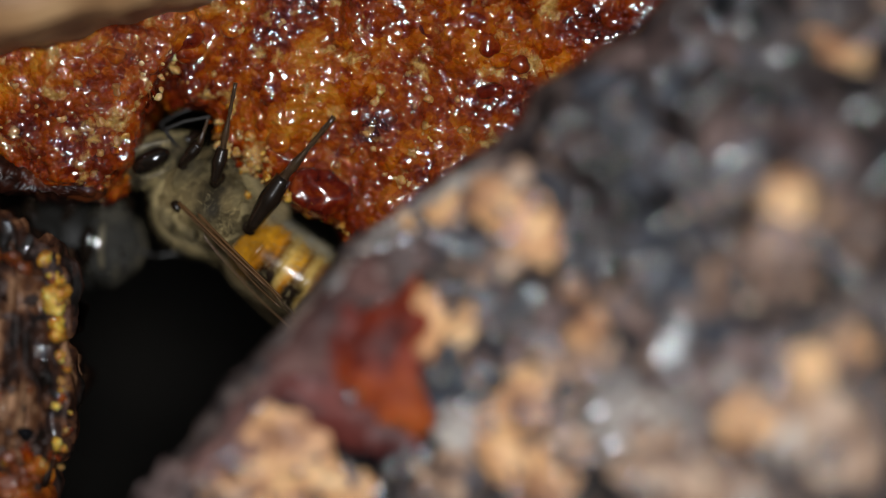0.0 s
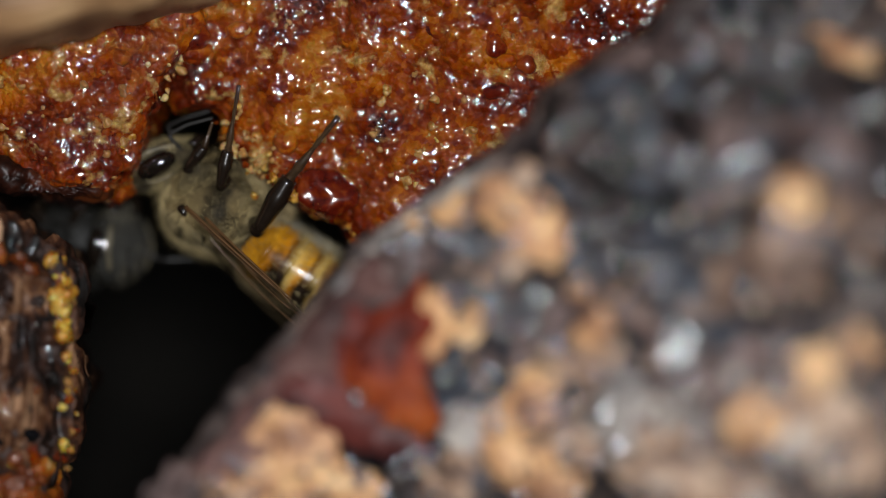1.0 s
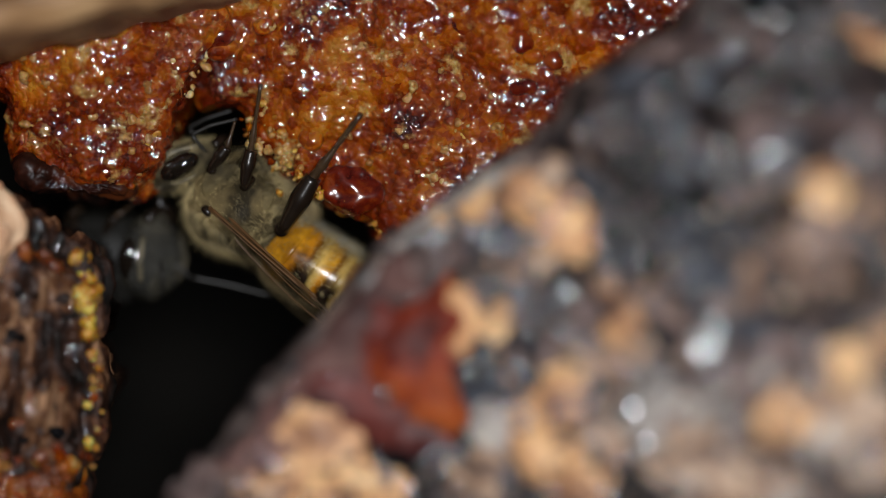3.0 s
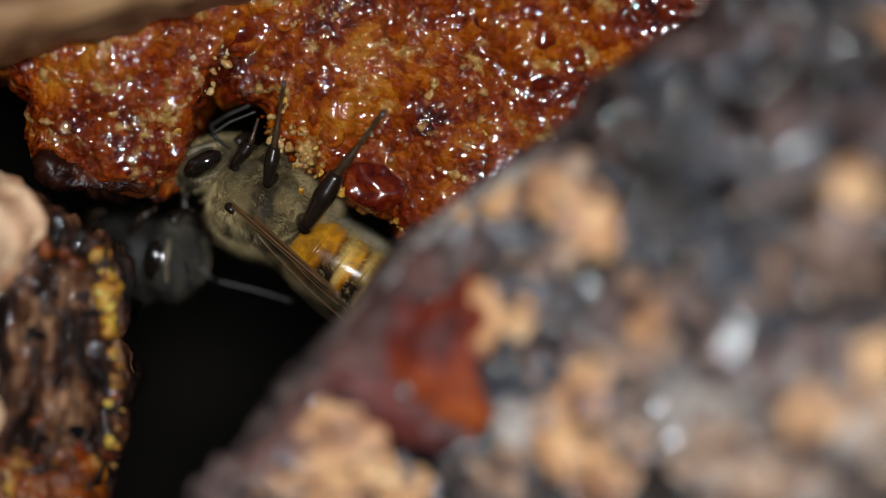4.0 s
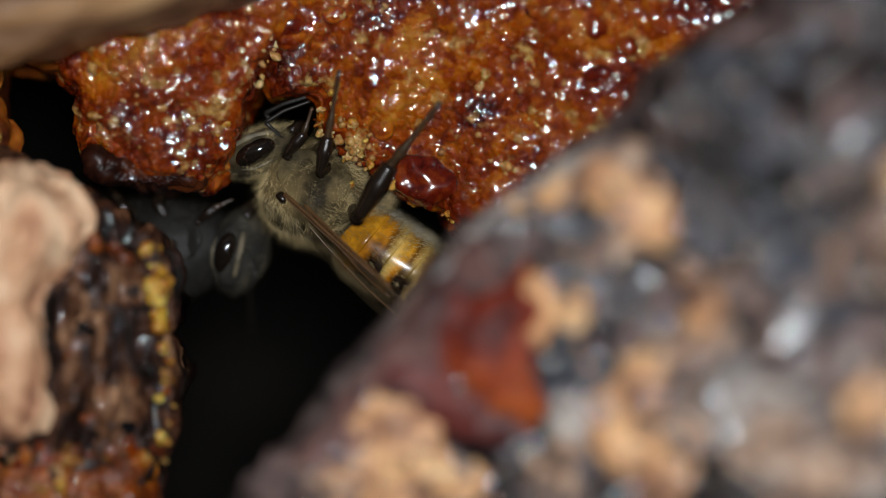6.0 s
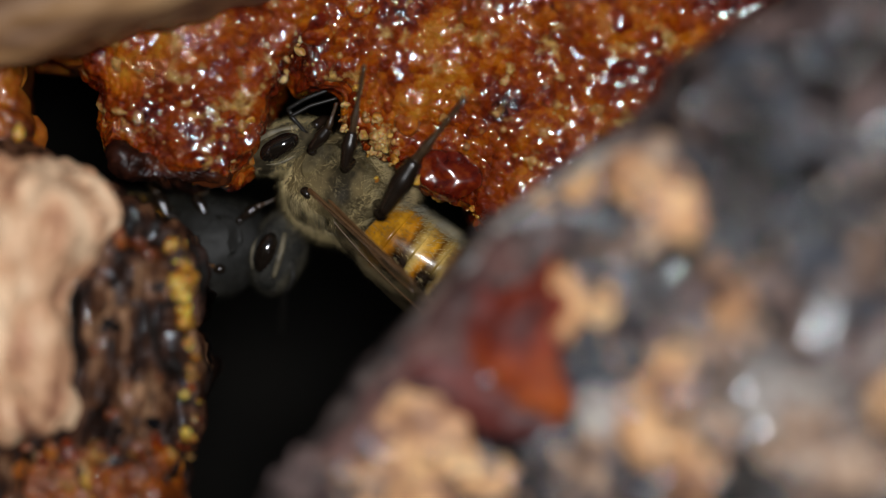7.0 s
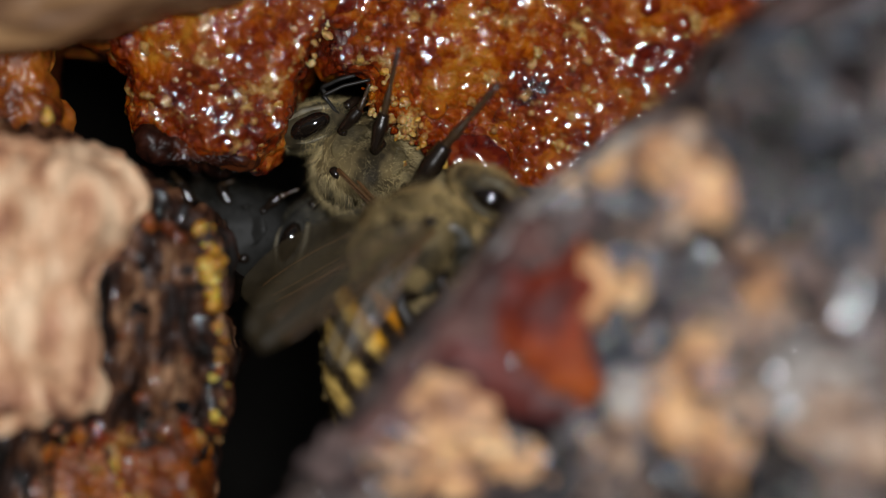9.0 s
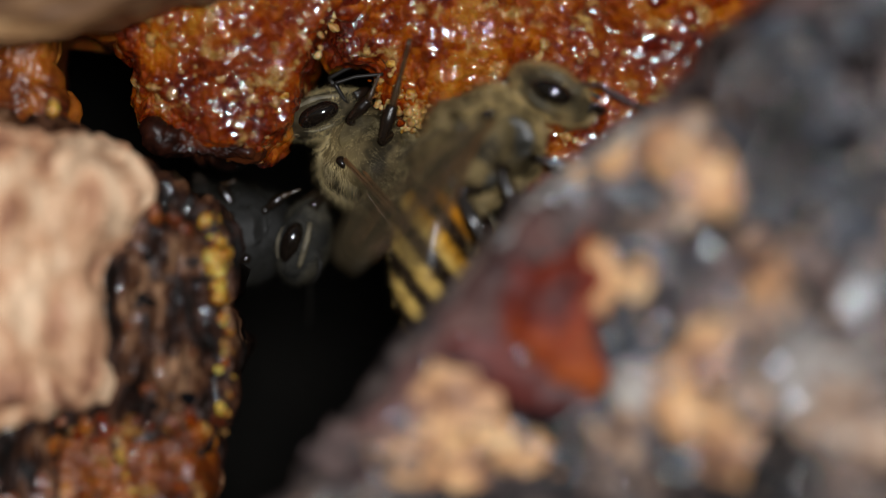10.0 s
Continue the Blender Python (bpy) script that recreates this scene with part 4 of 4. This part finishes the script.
# ---- bees ----
def bee(label, legs, antennae, wing_turn=(8, 6), head_pitch=34, seed=1, banded=None, droop=0, skin=None, face=None, fur=None, lower=0.0, head_fur=None, girth=1.82, long_fur=None, bare=1.0, plate=None, fringe=0, tongue=False, stretch=0.0, plate_fur=None, wing_roll=18):
    """x forward, z to the back, y to the side; the middle of the thorax is the origin."""
    skin, face, fur = skin or FUZZ_SKIN, face or FACE, fur or HAIR
    head_fur = head_fur or fur
    b = thing("honey_bee", label, "bee", "bees in the hollow")
    # thorax
    part("thorax", ball((-0.25, 0, 0.1), (2.45 + 0.6 * stretch, 2.1, 2.2), (0, 0, 0), 48, 34, [("n", 1.7, 0.28), ("n", 0.7, 0.10)], seed), skin, b)
    p, n = on_ball(34000, (-0.25, 0, 0.1), (2.5 + 0.6 * stretch, 2.14, 2.25), seed)
    p = roughen(p, n, [("n", 1.7, 0.28), ("n", 0.7, 0.10)], seed)
    comb = np.stack([perlin(p / 0.75 + 9 * q, seed + q) for q in range(3)], 1)
    patch = perlin(p / 0.9 + 40, seed + 8)
    rng = np.random.default_rng(seed)
    thin = patch + rng.uniform(-0.5, 0.5, len(p)) > -0.22
    flank = np.clip((np.abs(n[:, 1]) - 0.45) / 0.35, 0, 1) * np.clip((0.75 - n[:, 2]) / 0.4, 0, 1)
    thin &= rng.random(len(p)) > 0.6 * flank
    reach = (0.42 + 0.3 * np.clip(patch, -0.4, 0.6)) * (1 - 0.5 * flank) * rng.uniform(0.6, 1.3, len(p))
    part("fuzz", hairs(p[thin], (n * 0.42 + comb * 0.85)[thin], reach[thin], 0.008, (-0.75, 0, 0.25), seed), fur, b, "short pale brown fuzz", "stuff")
    tuft = (np.arange(len(p)) % 9 == 0) & (patch > -0.15) & (flank < 0.5)
    part("fuzz", hairs(p[tuft], (n * 0.9 + comb * 0.7)[tuft], 0.75, 0.007, (-0.75, 0, 0.3), seed + 11), long_fur or fur, b, "longer golden hair", "stuff")
    g, h = on_ball(2600, (-2.0, 0, -0.9), (1.3, 1.6, 1.0), seed + 21)
    part("fuzz", hairs(g, h, 0.5, 0.007, (-0.8, 0, 0), seed + 22), long_fur or fur, b, "pale waist hair", "stuff")
    for side in (-1, 1):
        for k, (x, z, a, c) in enumerate(((0.75, -0.35, 0.95, 0.95), (-0.75, -0.55, 0.62, 0.85), (-1.55, 0.15, 0.62, 0.9), (-0.35, 0.75, 0.8, 0.42))):
            part("side_plate", ball((x, side * (1.82 - 0.22 * abs(x + 0.25) ** 1.5 - 0.35 * max(0, abs(z) - 0.4)), z), (a, 0.10, c), (0, 20 * k, side * 14 * (x + 0.25)), 30, 20, [("n", 0.8, 0.14), ("n", 0.35, 0.05)], seed + 30 + k), plate or PLATE, b)
            g, h = on_ball(2600, (x, side * (1.84 - 0.22 * abs(x + 0.25) ** 1.5 - 0.35 * max(0, abs(z) - 0.4)), z), (a, 0.11, c), seed + 40 + k, lambda u: u[:, 1] * side > 0.1)
            some = perlin(g / 0.5, seed + k) > -0.25
            part("fuzz", hairs(g[some], h[some] * 0.4, 0.30, 0.006, (-0.6, 0, -0.2), seed + 50 + k), plate_fur or fur, b, kind="stuff")
    # head: built upright, then bent forward
    turn = Matrix.Translation((2.75 + stretch, 0, -0.1)) @ Matrix.Rotation(radians(head_pitch), 4, "Y")
    m = np.array(turn)

    def bent(s):
        return (np.array(s[0]) @ m[:3, :3].T + m[:3, 3], *s[1:])

    def face_shape(u):
        low = np.clip(-u[:, 2], 0, 1)
        u[:, 1] *= 1 - 0.42 * low ** 1.4
        u[:, 0] *= 1 - 0.15 * low
        return u
    head = part("head", bent(ball((0, 0, 0), (1.0, 1.75, 1.9), (0, 0, 0), 40, 28, [("n", 0.8, 0.06)], seed + 2, face_shape)), face, b)
    p, n = on_ball(9000, (0, 0, 0), (1.02, 1.72, 1.92), seed + 1, lambda u: ~((np.abs(u[:, 1]) > 0.6) & ((u[:, 0] / 0.47) ** 2 + ((u[:, 2] - 0.09) / 0.47) ** 2 < 1)))
    p[:, 1] *= 1 - 0.40 * np.clip(-p[:, 2] / 1.9, 0, 1) ** 1.4
    keep = perlin(p / 0.7, seed + 9) + np.random.default_rng(seed + 4).uniform(-0.4, 0.4, len(p)) > 0.05
    part("fuzz", bent(hairs(p[keep], n[keep] * 0.5, 0.34, 0.007, (0, 0, 0), seed + 3)), head_fur, head, kind="stuff")
    for side in (-1, 1):
        part("compound_eye", bent(ball((-0.02, side * 1.28, 0.18), (0.53, 0.60, 0.98), (side * 10, -6, 0), 32, 24)), EYE, head, "glossy black compound eye")
        ring = [(0.66 * math.cos(g), side * (1.34 - 0.18 * abs(math.sin(g))), 0.18 + 1.06 * math.sin(g)) for g in np.linspace(1.75, 4.6, 19)]
        part("eye_rim", bent(tube(ring, [0.02 + 0.06 * math.sin(math.pi * q / 18) for q in range(19)], 8)), RIM, head)
        part("cheek", bent(tube(*smooth_path([(0.52, side * 1.12, 1.1), (0.66, side * 1.40, 0.2), (0.5, side * 1.12, -0.9)], (0.10, 0.16, 0.12), 9))), RIM, head)
        part("mandible", bent(tube(*smooth_path([(0.25, side * 0.75, -1.5), (0.40, side * 0.5, -1.95), (0.45, side * 0.1, -2.2)], (0.25, 0.22, 0.10), 8))), CHITIN, head)
    if tongue:
        part("tongue", bent(tube(*smooth_path([(0.35, 0, -1.9), (0.3, 0.1, -2.6), (0.55, 0, -3.3)], (0.22, 0.16, 0.07), 12))), CHITIN, head, "glossy brown tongue held out")
    feelers = []
    for pts in antennae:
        pts = [(q[0] + stretch, q[1], q[2]) for q in pts]
        feelers.append(part("antenna", tube(*smooth_path(pts[:2], (0.10, 0.085), 5), 8), FEELER, b))
        part("flagellum", tube(*smooth_path(pts[1:], [0.09] * (len(pts) - 2) + [0.075], 14), 8), FEELER, feelers[-1])
    # abdomen in overlapping rings
    def radius(s):
        return girth * (1 - 0.75 * max(0, 1 - s / 0.26) ** 2.6) * (1 - (max(0, s - 0.3) / 0.7) ** 2.2) ** 0.6

    bend = np.array(Matrix.Translation((-1.7 - stretch, 0, lower)) @ Matrix.Rotation(radians(-droop), 4, "Y") @ Matrix.Translation((1.7, 0, 0)))
    rings = 6
    stops = [0.0, 0.22, 0.39, 0.55, 0.70, 0.84, 1.0]
    abdomen = None
    for k in range(rings):
        v = []
        nr, nc = 12, 36
        for i in range(nr):
            u = i / (nr - 1)
            s = stops[k] + u * (stops[k + 1] - stops[k]) * (1.06 if k < rings - 1 else 0.985)
            r = radius(min(s, 0.995)) * (0.955 + 0.05 * u)
            for j in range(nc):
                w = 2 * math.pi * j / nc
                v.append((-1.7 - 6.9 * s, r * 0.97 * math.sin(w), r * 0.92 * math.cos(w) - 0.9 * s * s))
        v = np.array(v)
        f = grid_faces(nr, nc)
        f.append(tuple(range(nc))[::-1])
        f.append(tuple((nr - 1) * nc + q for q in range(nc)))
        ring = part("abdomen_ring", (v @ bend[:3, :3].T + bend[:3, 3], [g[::-1] for g in f]), banded, b if k == 0 else abdomen, "glossy amber and black abdomen" if k == 0 else "")
        if k == 0:
            abdomen = ring
        rng = np.random.default_rng(seed + 70 + k)
        w = rng.uniform(0, 2 * math.pi, 700)
        s = stops[k] + (stops[k + 1] - stops[k]) * rng.uniform(0.1, 0.95, 700)
        r = np.array([radius(min(q, 0.99)) for q in s])
        base = np.stack((-1.7 - 6.9 * s, r * 0.97 * np.sin(w), r * 0.92 * np.cos(w) - 0.9 * s * s), 1)
        nn = np.stack((0 * w, np.sin(w), np.cos(w)), 1)
        belly = np.arange(700) < 220
        w = np.where(belly, math.pi + rng.uniform(-0.75, 0.75, 700), w)
        base[:, 1], base[:, 2] = r * 0.97 * np.sin(w), r * 0.92 * np.cos(w) - 0.9 * s * s
        nn = np.stack((0 * w, np.sin(w), np.cos(w)), 1) * np.where(belly, 1.3, 1.0)[:, None]
        base, nn = base @ bend[:3, :3].T + bend[:3, 3], nn @ bend[:3, :3].T
        few = rng.random(700) < bare
        base, nn, belly = base[few], nn[few], belly[few]
        part("fuzz", hairs(base, nn, np.where(belly, 0.55, 0.26), 0.009, (-1.1, 0, 0), seed + 80 + k), fur, abdomen, kind="stuff")
        if fringe:
            w = math.pi + rng.uniform(-0.55, 0.55, fringe) * rng.choice((0.6, 1.0), fringe)
            s = stops[k] + (stops[k + 1] - stops[k]) * rng.uniform(0, 1, fringe)
            r = np.array([radius(min(q, 0.99)) for q in s])
            base = np.stack((-1.7 - 6.9 * s, r * 0.97 * np.sin(w), r * 0.92 * np.cos(w) - 0.9 * s * s), 1) @ bend[:3, :3].T + bend[:3, 3]
            nn = np.stack((0 * w, np.sin(w), np.cos(w)), 1) @ bend[:3, :3].T
            part("fuzz", hairs(base, nn, 0.5, 0.009, (-0.9, 0, 0), seed + 90 + k), HAIR_FRINGE, abdomen, "cream fringe along the belly" if k == 0 else "", "stuff")
            if k < 3:
                w = rng.uniform(-0.75, 0.1, fringe)
                base = np.stack((-1.7 - 6.9 * s, r * 0.97 * np.sin(w), r * 0.92 * np.cos(w) - 0.9 * s * s), 1) @ bend[:3, :3].T + bend[:3, 3]
                nn = np.stack((0 * w, np.sin(w), np.cos(w)), 1) @ bend[:3, :3].T
                part("fuzz", hairs(base, nn, 0.42, 0.007, (-0.7, 0, 0), seed + 190 + k), HAIR_LONG, abdomen, kind="stuff")
    # wings
    wings = []
    for side in (-1, 1):
        for name, length, wide, root, extra in (("forewing", 8.6, 1.45, (0.7, side * 1.75, 1.0), 0), ("hindwing", 6.2, 0.95, (-0.2, side * 1.75, 0.9), 9)):
            rows, cols = 18, 7
            v = []
            for face in (0.008, -0.008):
                for i in range(rows):
                    s = i / (rows - 1)
                    w = wide * (0.16 + 0.84 * math.sin(math.pi * min(1, s * 0.86 + 0.02)) ** 0.8) * (1 if s < 0.96 else 0.7)
                    for j in range(cols):
                        q = j / (cols - 1)
                        v.append((-length * s, side * (0.35 - 0.25 * s - 2 * w * q * 0.9 + w * 0.25), face + 0.05 * math.sin(9 * q + 5 * s)))
            k = rows * cols
            f = grid_faces(rows, cols, False) + [tuple(i + k for i in g[::-1]) for g in grid_faces(rows, cols, False)]
            loop = [j for j in range(cols)] + [i * cols + cols - 1 for i in range(1, rows)] + [(rows - 1) * cols + j for j in range(cols - 2, -1, -1)] + [i * cols for i in range(rows - 2, 0, -1)]
            for a, c in zip(loop, loop[1:] + loop[:1]):
                f.append((a, a + k, c + k, c))
            wing = part(name, (v, f), MEMBRANE, b, "thin smoky translucent wing")
            wing.matrix_basis = pose(root[0] * MM, root[1] * MM, root[2] * MM, -side * wing_roll, wing_turn[1], -side * (wing_turn[0] + extra))
            for q in (0.0, 0.3, 0.6):
                line = [v[i * cols + int(q * (cols - 1))] for i in range(0, rows - 2)]
                part("vein", tube(line, [0.075 * (1 - 0.6 * i / rows) if q == 0 else 0.03 for i in range(len(line))], 6), VEIN, wing)
            if extra == 0:
                part("wing_root", ball((root[0] + 0.05, root[1] - side * 0.05, root[2]), (0.30, 0.24, 0.22), (0, 20, 0), 18, 12, [("n", 0.4, 0.06)], seed), CHITIN, b)
            wings.append((wing, side, root, extra))
    # legs: thigh, shin, foot
    for pts, thick in legs:
        a, c, d, e = [np.array(q, float) for q in pts]
        thigh = part("leg", tube(*smooth_path([a, a * 0.5 + c * 0.5, c], (thick * 0.45, thick * 0.85, thick * 0.72), 11), 12), CHITIN, b)
        part("shin", tube(*smooth_path([c, c * 0.4 + d * 0.6, d], (thick * 0.62, thick * 1.12, thick * 0.85), 11), 12), CHITIN, thigh)
        steps = [d + (e - d) * q for q in np.linspace(0, 1, 11)]
        part("foot", tube(steps, [thick * (0.56 if k < 4 else 0.30) * (1 - 0.25 * (k % 2)) for k in range(11)], 8), TARSUS, thigh)
        rng = np.random.default_rng(seed + 5)
        q = rng.uniform(0, 1, 90)
        pick = rng.integers(0, 3, 90)
        ends = np.array((a, c, d, e))
        base = ends[pick] + (ends[pick + 1] - ends[pick]) * q[:, None]
        part("fuzz", hairs(base, rng.normal(0, 1, (90, 3)), thick * 1.0, 0.005, (0, 0, 0), seed + 6), fur, thigh, kind="stuff")
    return b, wings, feelers, abdomen


def stance(x, z, y, angle, roll=0, yaw=0):
    """A bee's pose in mm; angle: the way it faces, from +x towards +z; its back lies a quarter turn further."""
    return pose(x * MM, y * MM, z * MM, 0, -angle, 0) @ pose(0, 0, 0, roll, 0, yaw)


LEGS_REST = [
    (((-0.21, -1.00, -1.47), (-0.04, -2.20, -0.72), (0.49, -2.50, -2.20), (1.54, -3.40, -4.77)), 0.30),
    (((1.07, -1.00, -0.53), (1.60, -1.90, -0.59), (1.45, -2.20, -1.76), (1.73, -2.40, -2.87)), 0.27),
    (((-1.69, -0.20, -0.47), (-2.41, -2.40, -0.03), (-2.37, -2.90, -2.65), (-2.72, -4.00, -5.94)), 0.43),
    (((0.9, 1.2, -1.3), (0.9, 1.9, -2.0), (0.6, 1.7, -3.2), (1.0, 1.2, -4.6)), 0.24),
    (((0.0, 1.2, -1.4), (-0.6, 2.0, -2.2), (-0.8, 1.9, -3.6), (-0.6, 1.2, -5.0)), 0.26),
    (((-1.2, 1.1, -1.2), (-2.3, 1.9, -1.6), (-2.6, 1.8, -3.2), (-3.0, 1.2, -5.4)), 0.30),
]
LEGS_WALK = [
    (((0.9, -1.2, -1.4), (1.2, -2.0, -1.8), (1.9, -1.9, -2.9), (2.6, -1.4, -4.0)), 0.25),
    (((0.0, -1.2, -1.4), (-0.3, -2.1, -0.9), (-0.9, -2.1, -2.6), (-0.4, -1.6, -4.4)), 0.28),
    (((-1.1, -1.1, -1.3), (-2.2, -2.0, -0.6), (-2.7, -2.1, -2.8), (-3.4, -1.6, -4.6)), 0.36),
    (((0.9, 1.2, -1.4), (1.4, 1.9, -2.0), (2.0, 1.8, -3.0), (2.7, 1.4, -4.2)), 0.25),
    (((0.0, 1.2, -1.4), (-0.2, 2.0, -2.0), (-0.8, 2.0, -3.2), (-0.3, 1.6, -4.6)), 0.28),
    (((-1.1, 1.1, -1.3), (-2.0, 2.0, -1.6), (-2.6, 2.0, -3.0), (-3.3, 1.6, -4.8)), 0.32),
]
LEGS_TUCKED = [([(x, y * 0.8, max(z * 0.62, -2.3)) for x, y, z in pts], thick * 0.85) for pts, thick in LEGS_WALK]
resting, resting_wings, resting_feelers, resting_abdomen = bee("honey bee with amber abdomen clinging to the propolis", LEGS_REST,
    [((2.17, -1.00, -1.07), (3.13, -1.40, -1.30), (2.72, -1.50, -2.12), (1.97, -1.60, -3.04)), ((2.43, 0.00, -1.17), (3.53, -0.20, -1.53), (3.10, -0.40, -2.31), (2.41, -0.50, -3.19))], (10, 9), 34, 1, BANDS_AMBER, -5, lower=0.55, long_fur=HAIR_LONG, fringe=420, wing_roll=30)
# the recess's shade is put into this bee's skin, face and hair colours
facing, facing_wings, facing_feelers, facing_abdomen = bee("honey bee hanging upside down, mouth raised to the other, coloured dark for shade", LEGS_TUCKED,
    [((3.5, -0.3, 0.2), (4.2, -0.9, 1.0), (5.5, -2.1, 1.5), (6.7, -3.3, 2.1)), ((3.6, 0.4, 0.2), (3.9, 0.6, 0.9), (3.8, 0.5, 1.3), (3.55, 0.4, 1.65))], (10, 4), -8, 2, BANDS_BLACK, 0, SKIN_SHADED, FACE_SHADED, HAIR_SHADED, 0, HAIR_DIM, plate=SKIN_SHADED, tongue=True)
passing, passing_wings, passing_feelers, passing_abdomen = bee("honey bee with banded abdomen walking past", LEGS_WALK,
    [((3.6, -0.4, -0.3), (4.6, -0.7, 0.2), (5.8, -0.8, 0.1), (7.4, -0.7, 0.3)), ((3.6, 0.4, -0.3), (4.0, 0.7, -1.0), (4.3, 0.8, -1.8), (4.4, 0.7, -2.4))], (12, 0), -20, 3, BANDS_BLACK, 36, girth=1.95, long_fur=HAIR_LONG, bare=0.25, fur=HAIR_GOLD, stretch=0.6, plate_fur=HAIR_DIM, plate=PLATE_DARK)


# ---- what moves ----
def motions():
    x, z = -7.35, 2.28
    sways = [(0, -0.10, 0.20, 145.5), (1.0, -0.10, 0.10, 147), (2.5, -0.18, -0.03, 148), (4.5, 0, 0, 148), (5.5, 0.05, 0.12, 146.8), (7.5, 0.03, 0.15, 146), (8.5, 0.06, 0.2, 145), (9.0, 0.1, 0.25, 143.5), (10, 0.13, 0.32, 141.5)]
    walk(resting, [(t, stance(x + dx, z + dz, 2.4, a)) for t, dx, dz, a in sways])
    rows = [(0.0, -12.90, 0.25, 3.0, 4, -36), (1.0, -12.85, 0.20, 3.0, 4, -36), (2.0, -12.70, 0.05, 2.8, 4, -38), (2.7, -12.55, -0.25, 2.7, 2, -38), (4.0, -12.25, -0.50, 2.6, 2, -34), (4.5, -12.10, -0.30, 2.5, 0, -29), (5.5, -11.65, -0.30, 2.4, -4, -22), (7.0, -10.48, -0.57, 2.2, -8, -16),
            (7.5, -10.66, -0.93, 2.2, -8, -16), (8.5, -10.70, -0.52, 2.2, -8, -16), (9.0, -10.64, -0.81, 2.2, -8, -16), (10.0, -10.84, -1.14, 2.2, -8, -16)]
    def swung(root, turn, yaw=0):
        p = Vector(root) * MM
        return Matrix.Translation(p) @ pose(0, 0, 0, 0, turn, yaw) @ Matrix.Translation(-p)

    feel = [(0, 24), (0.4, 34), (0.8, 22), (1.2, 18), (1.6, 20), (2.0, 16), (2.4, 6), (2.7, 4), (3.8, 2), (4.2, -4), (4.6, -24), (5.0, -50), (5.7, -76), (6.8, -82), (8.0, -78), (9.0, -84), (10, -80)]
    walk(facing_feelers[0], [(t, swung((3.5, -0.3, 0.2), a)) for t, a in feel])
    walk(facing_feelers[1], [(t, swung((3.6, 0.4, 0.2), a)) for t, a in ((0, 6), (1.2, -6), (2.4, 0), (3.8, 8), (5.0, 4), (6.8, -6), (8.5, 4), (10, 0))])
    walk(resting_feelers[0], [(t, swung((2.17, -1.00, -1.07), a)) for t, a in ((0, 6), (0.4, -4), (1.2, 4), (2.0, -3), (2.7, 8), (3.8, -4), (4.5, 3), (5.5, -3), (7.0, 2), (8.5, -3), (9.2, 5), (10, 8))])
    walk(resting_feelers[1], [(t, swung((2.43, 0.00, -1.17), a)) for t, a in ((0, -3), (0.8, 5), (1.6, -2), (2.7, 4), (4.0, -3), (5.5, 4), (7.0, -2), (8.5, 3), (10, -4))])
    walk(resting_abdomen, [(0.5 * k, swung((-1.7, 0, 0), 0.9 * math.sin(2.3 * k))) for k in range(21)])
    walk(passing_abdomen, [(t, swung((-2.3, 0, 0), a)) for t, a in ((0, 14), (7.5, 12), (8.0, 4), (8.5, -3), (9.0, 2), (9.5, -2), (10, 2))])
    walk(passing_feelers[0], [(t, swung((4.2, -0.4, -0.3), a)) for t, a in ((0, 0), (7.0, -5), (7.4, 6), (7.7, 0), (7.95, 25), (8.3, 70), (9.0, 66), (9.5, 74), (10, 68))])
    eye_at = Vector((2.78, 1.75, 0.1)) * MM
    moves = []
    for t, x, z, y, a, w in rows:
        m = stance(0, 0, 0, a, 180, w)
        moves.append((t, Matrix.Translation(Vector((x * MM, y * MM, z * MM)) - m @ eye_at) @ m))
    walk(facing, moves)
    rows = [(0.0, -6.91, -14.81, 75, 10), (6.6, -6.91, -14.81, 75, 10), (7.2, -8.89, -12.72, 75, 10), (7.5, -10.58, -11.91, 74, 12), (7.9, -9.53, -8.79, 58, 12), (8.1, -8.7, -7.2, 50, 12), (8.3, -7.85, -5.75, 45, 13),
            (8.6, -6.2, -3.8, 41, 14), (8.8, -5.4, -2.4, 40, 14), (9.0, -4.6, -0.85, 38, 14), (9.2, -4.2, 0.05, 40, 12), (9.4, -3.75, 0.85, 42, 10), (9.7, -2.65, 2.75, 40, 6), (10.0, -2.2, 2.85, 40, 2)]
    for wing, side, root, extra in passing_wings:
        def held(roll, lift, out):
            return pose(root[0] * MM, root[1] * MM, root[2] * MM, -side * roll, lift, -side * out)
        rest, half, spread = held(18, -9, 10 + extra * 0.5), held(62, -8 if extra == 0 else -26, 16), held(70, 5 if extra == 0 else -20, 14)
        walk(wing, [(0, rest), (7.9, rest), (8.4, spread), (9.5, spread), (9.9, half), (10, half)])
    walk(passing, [(t, stance(x, z, -1.4, a, w)) for t, x, z, a, w in rows])


motions()
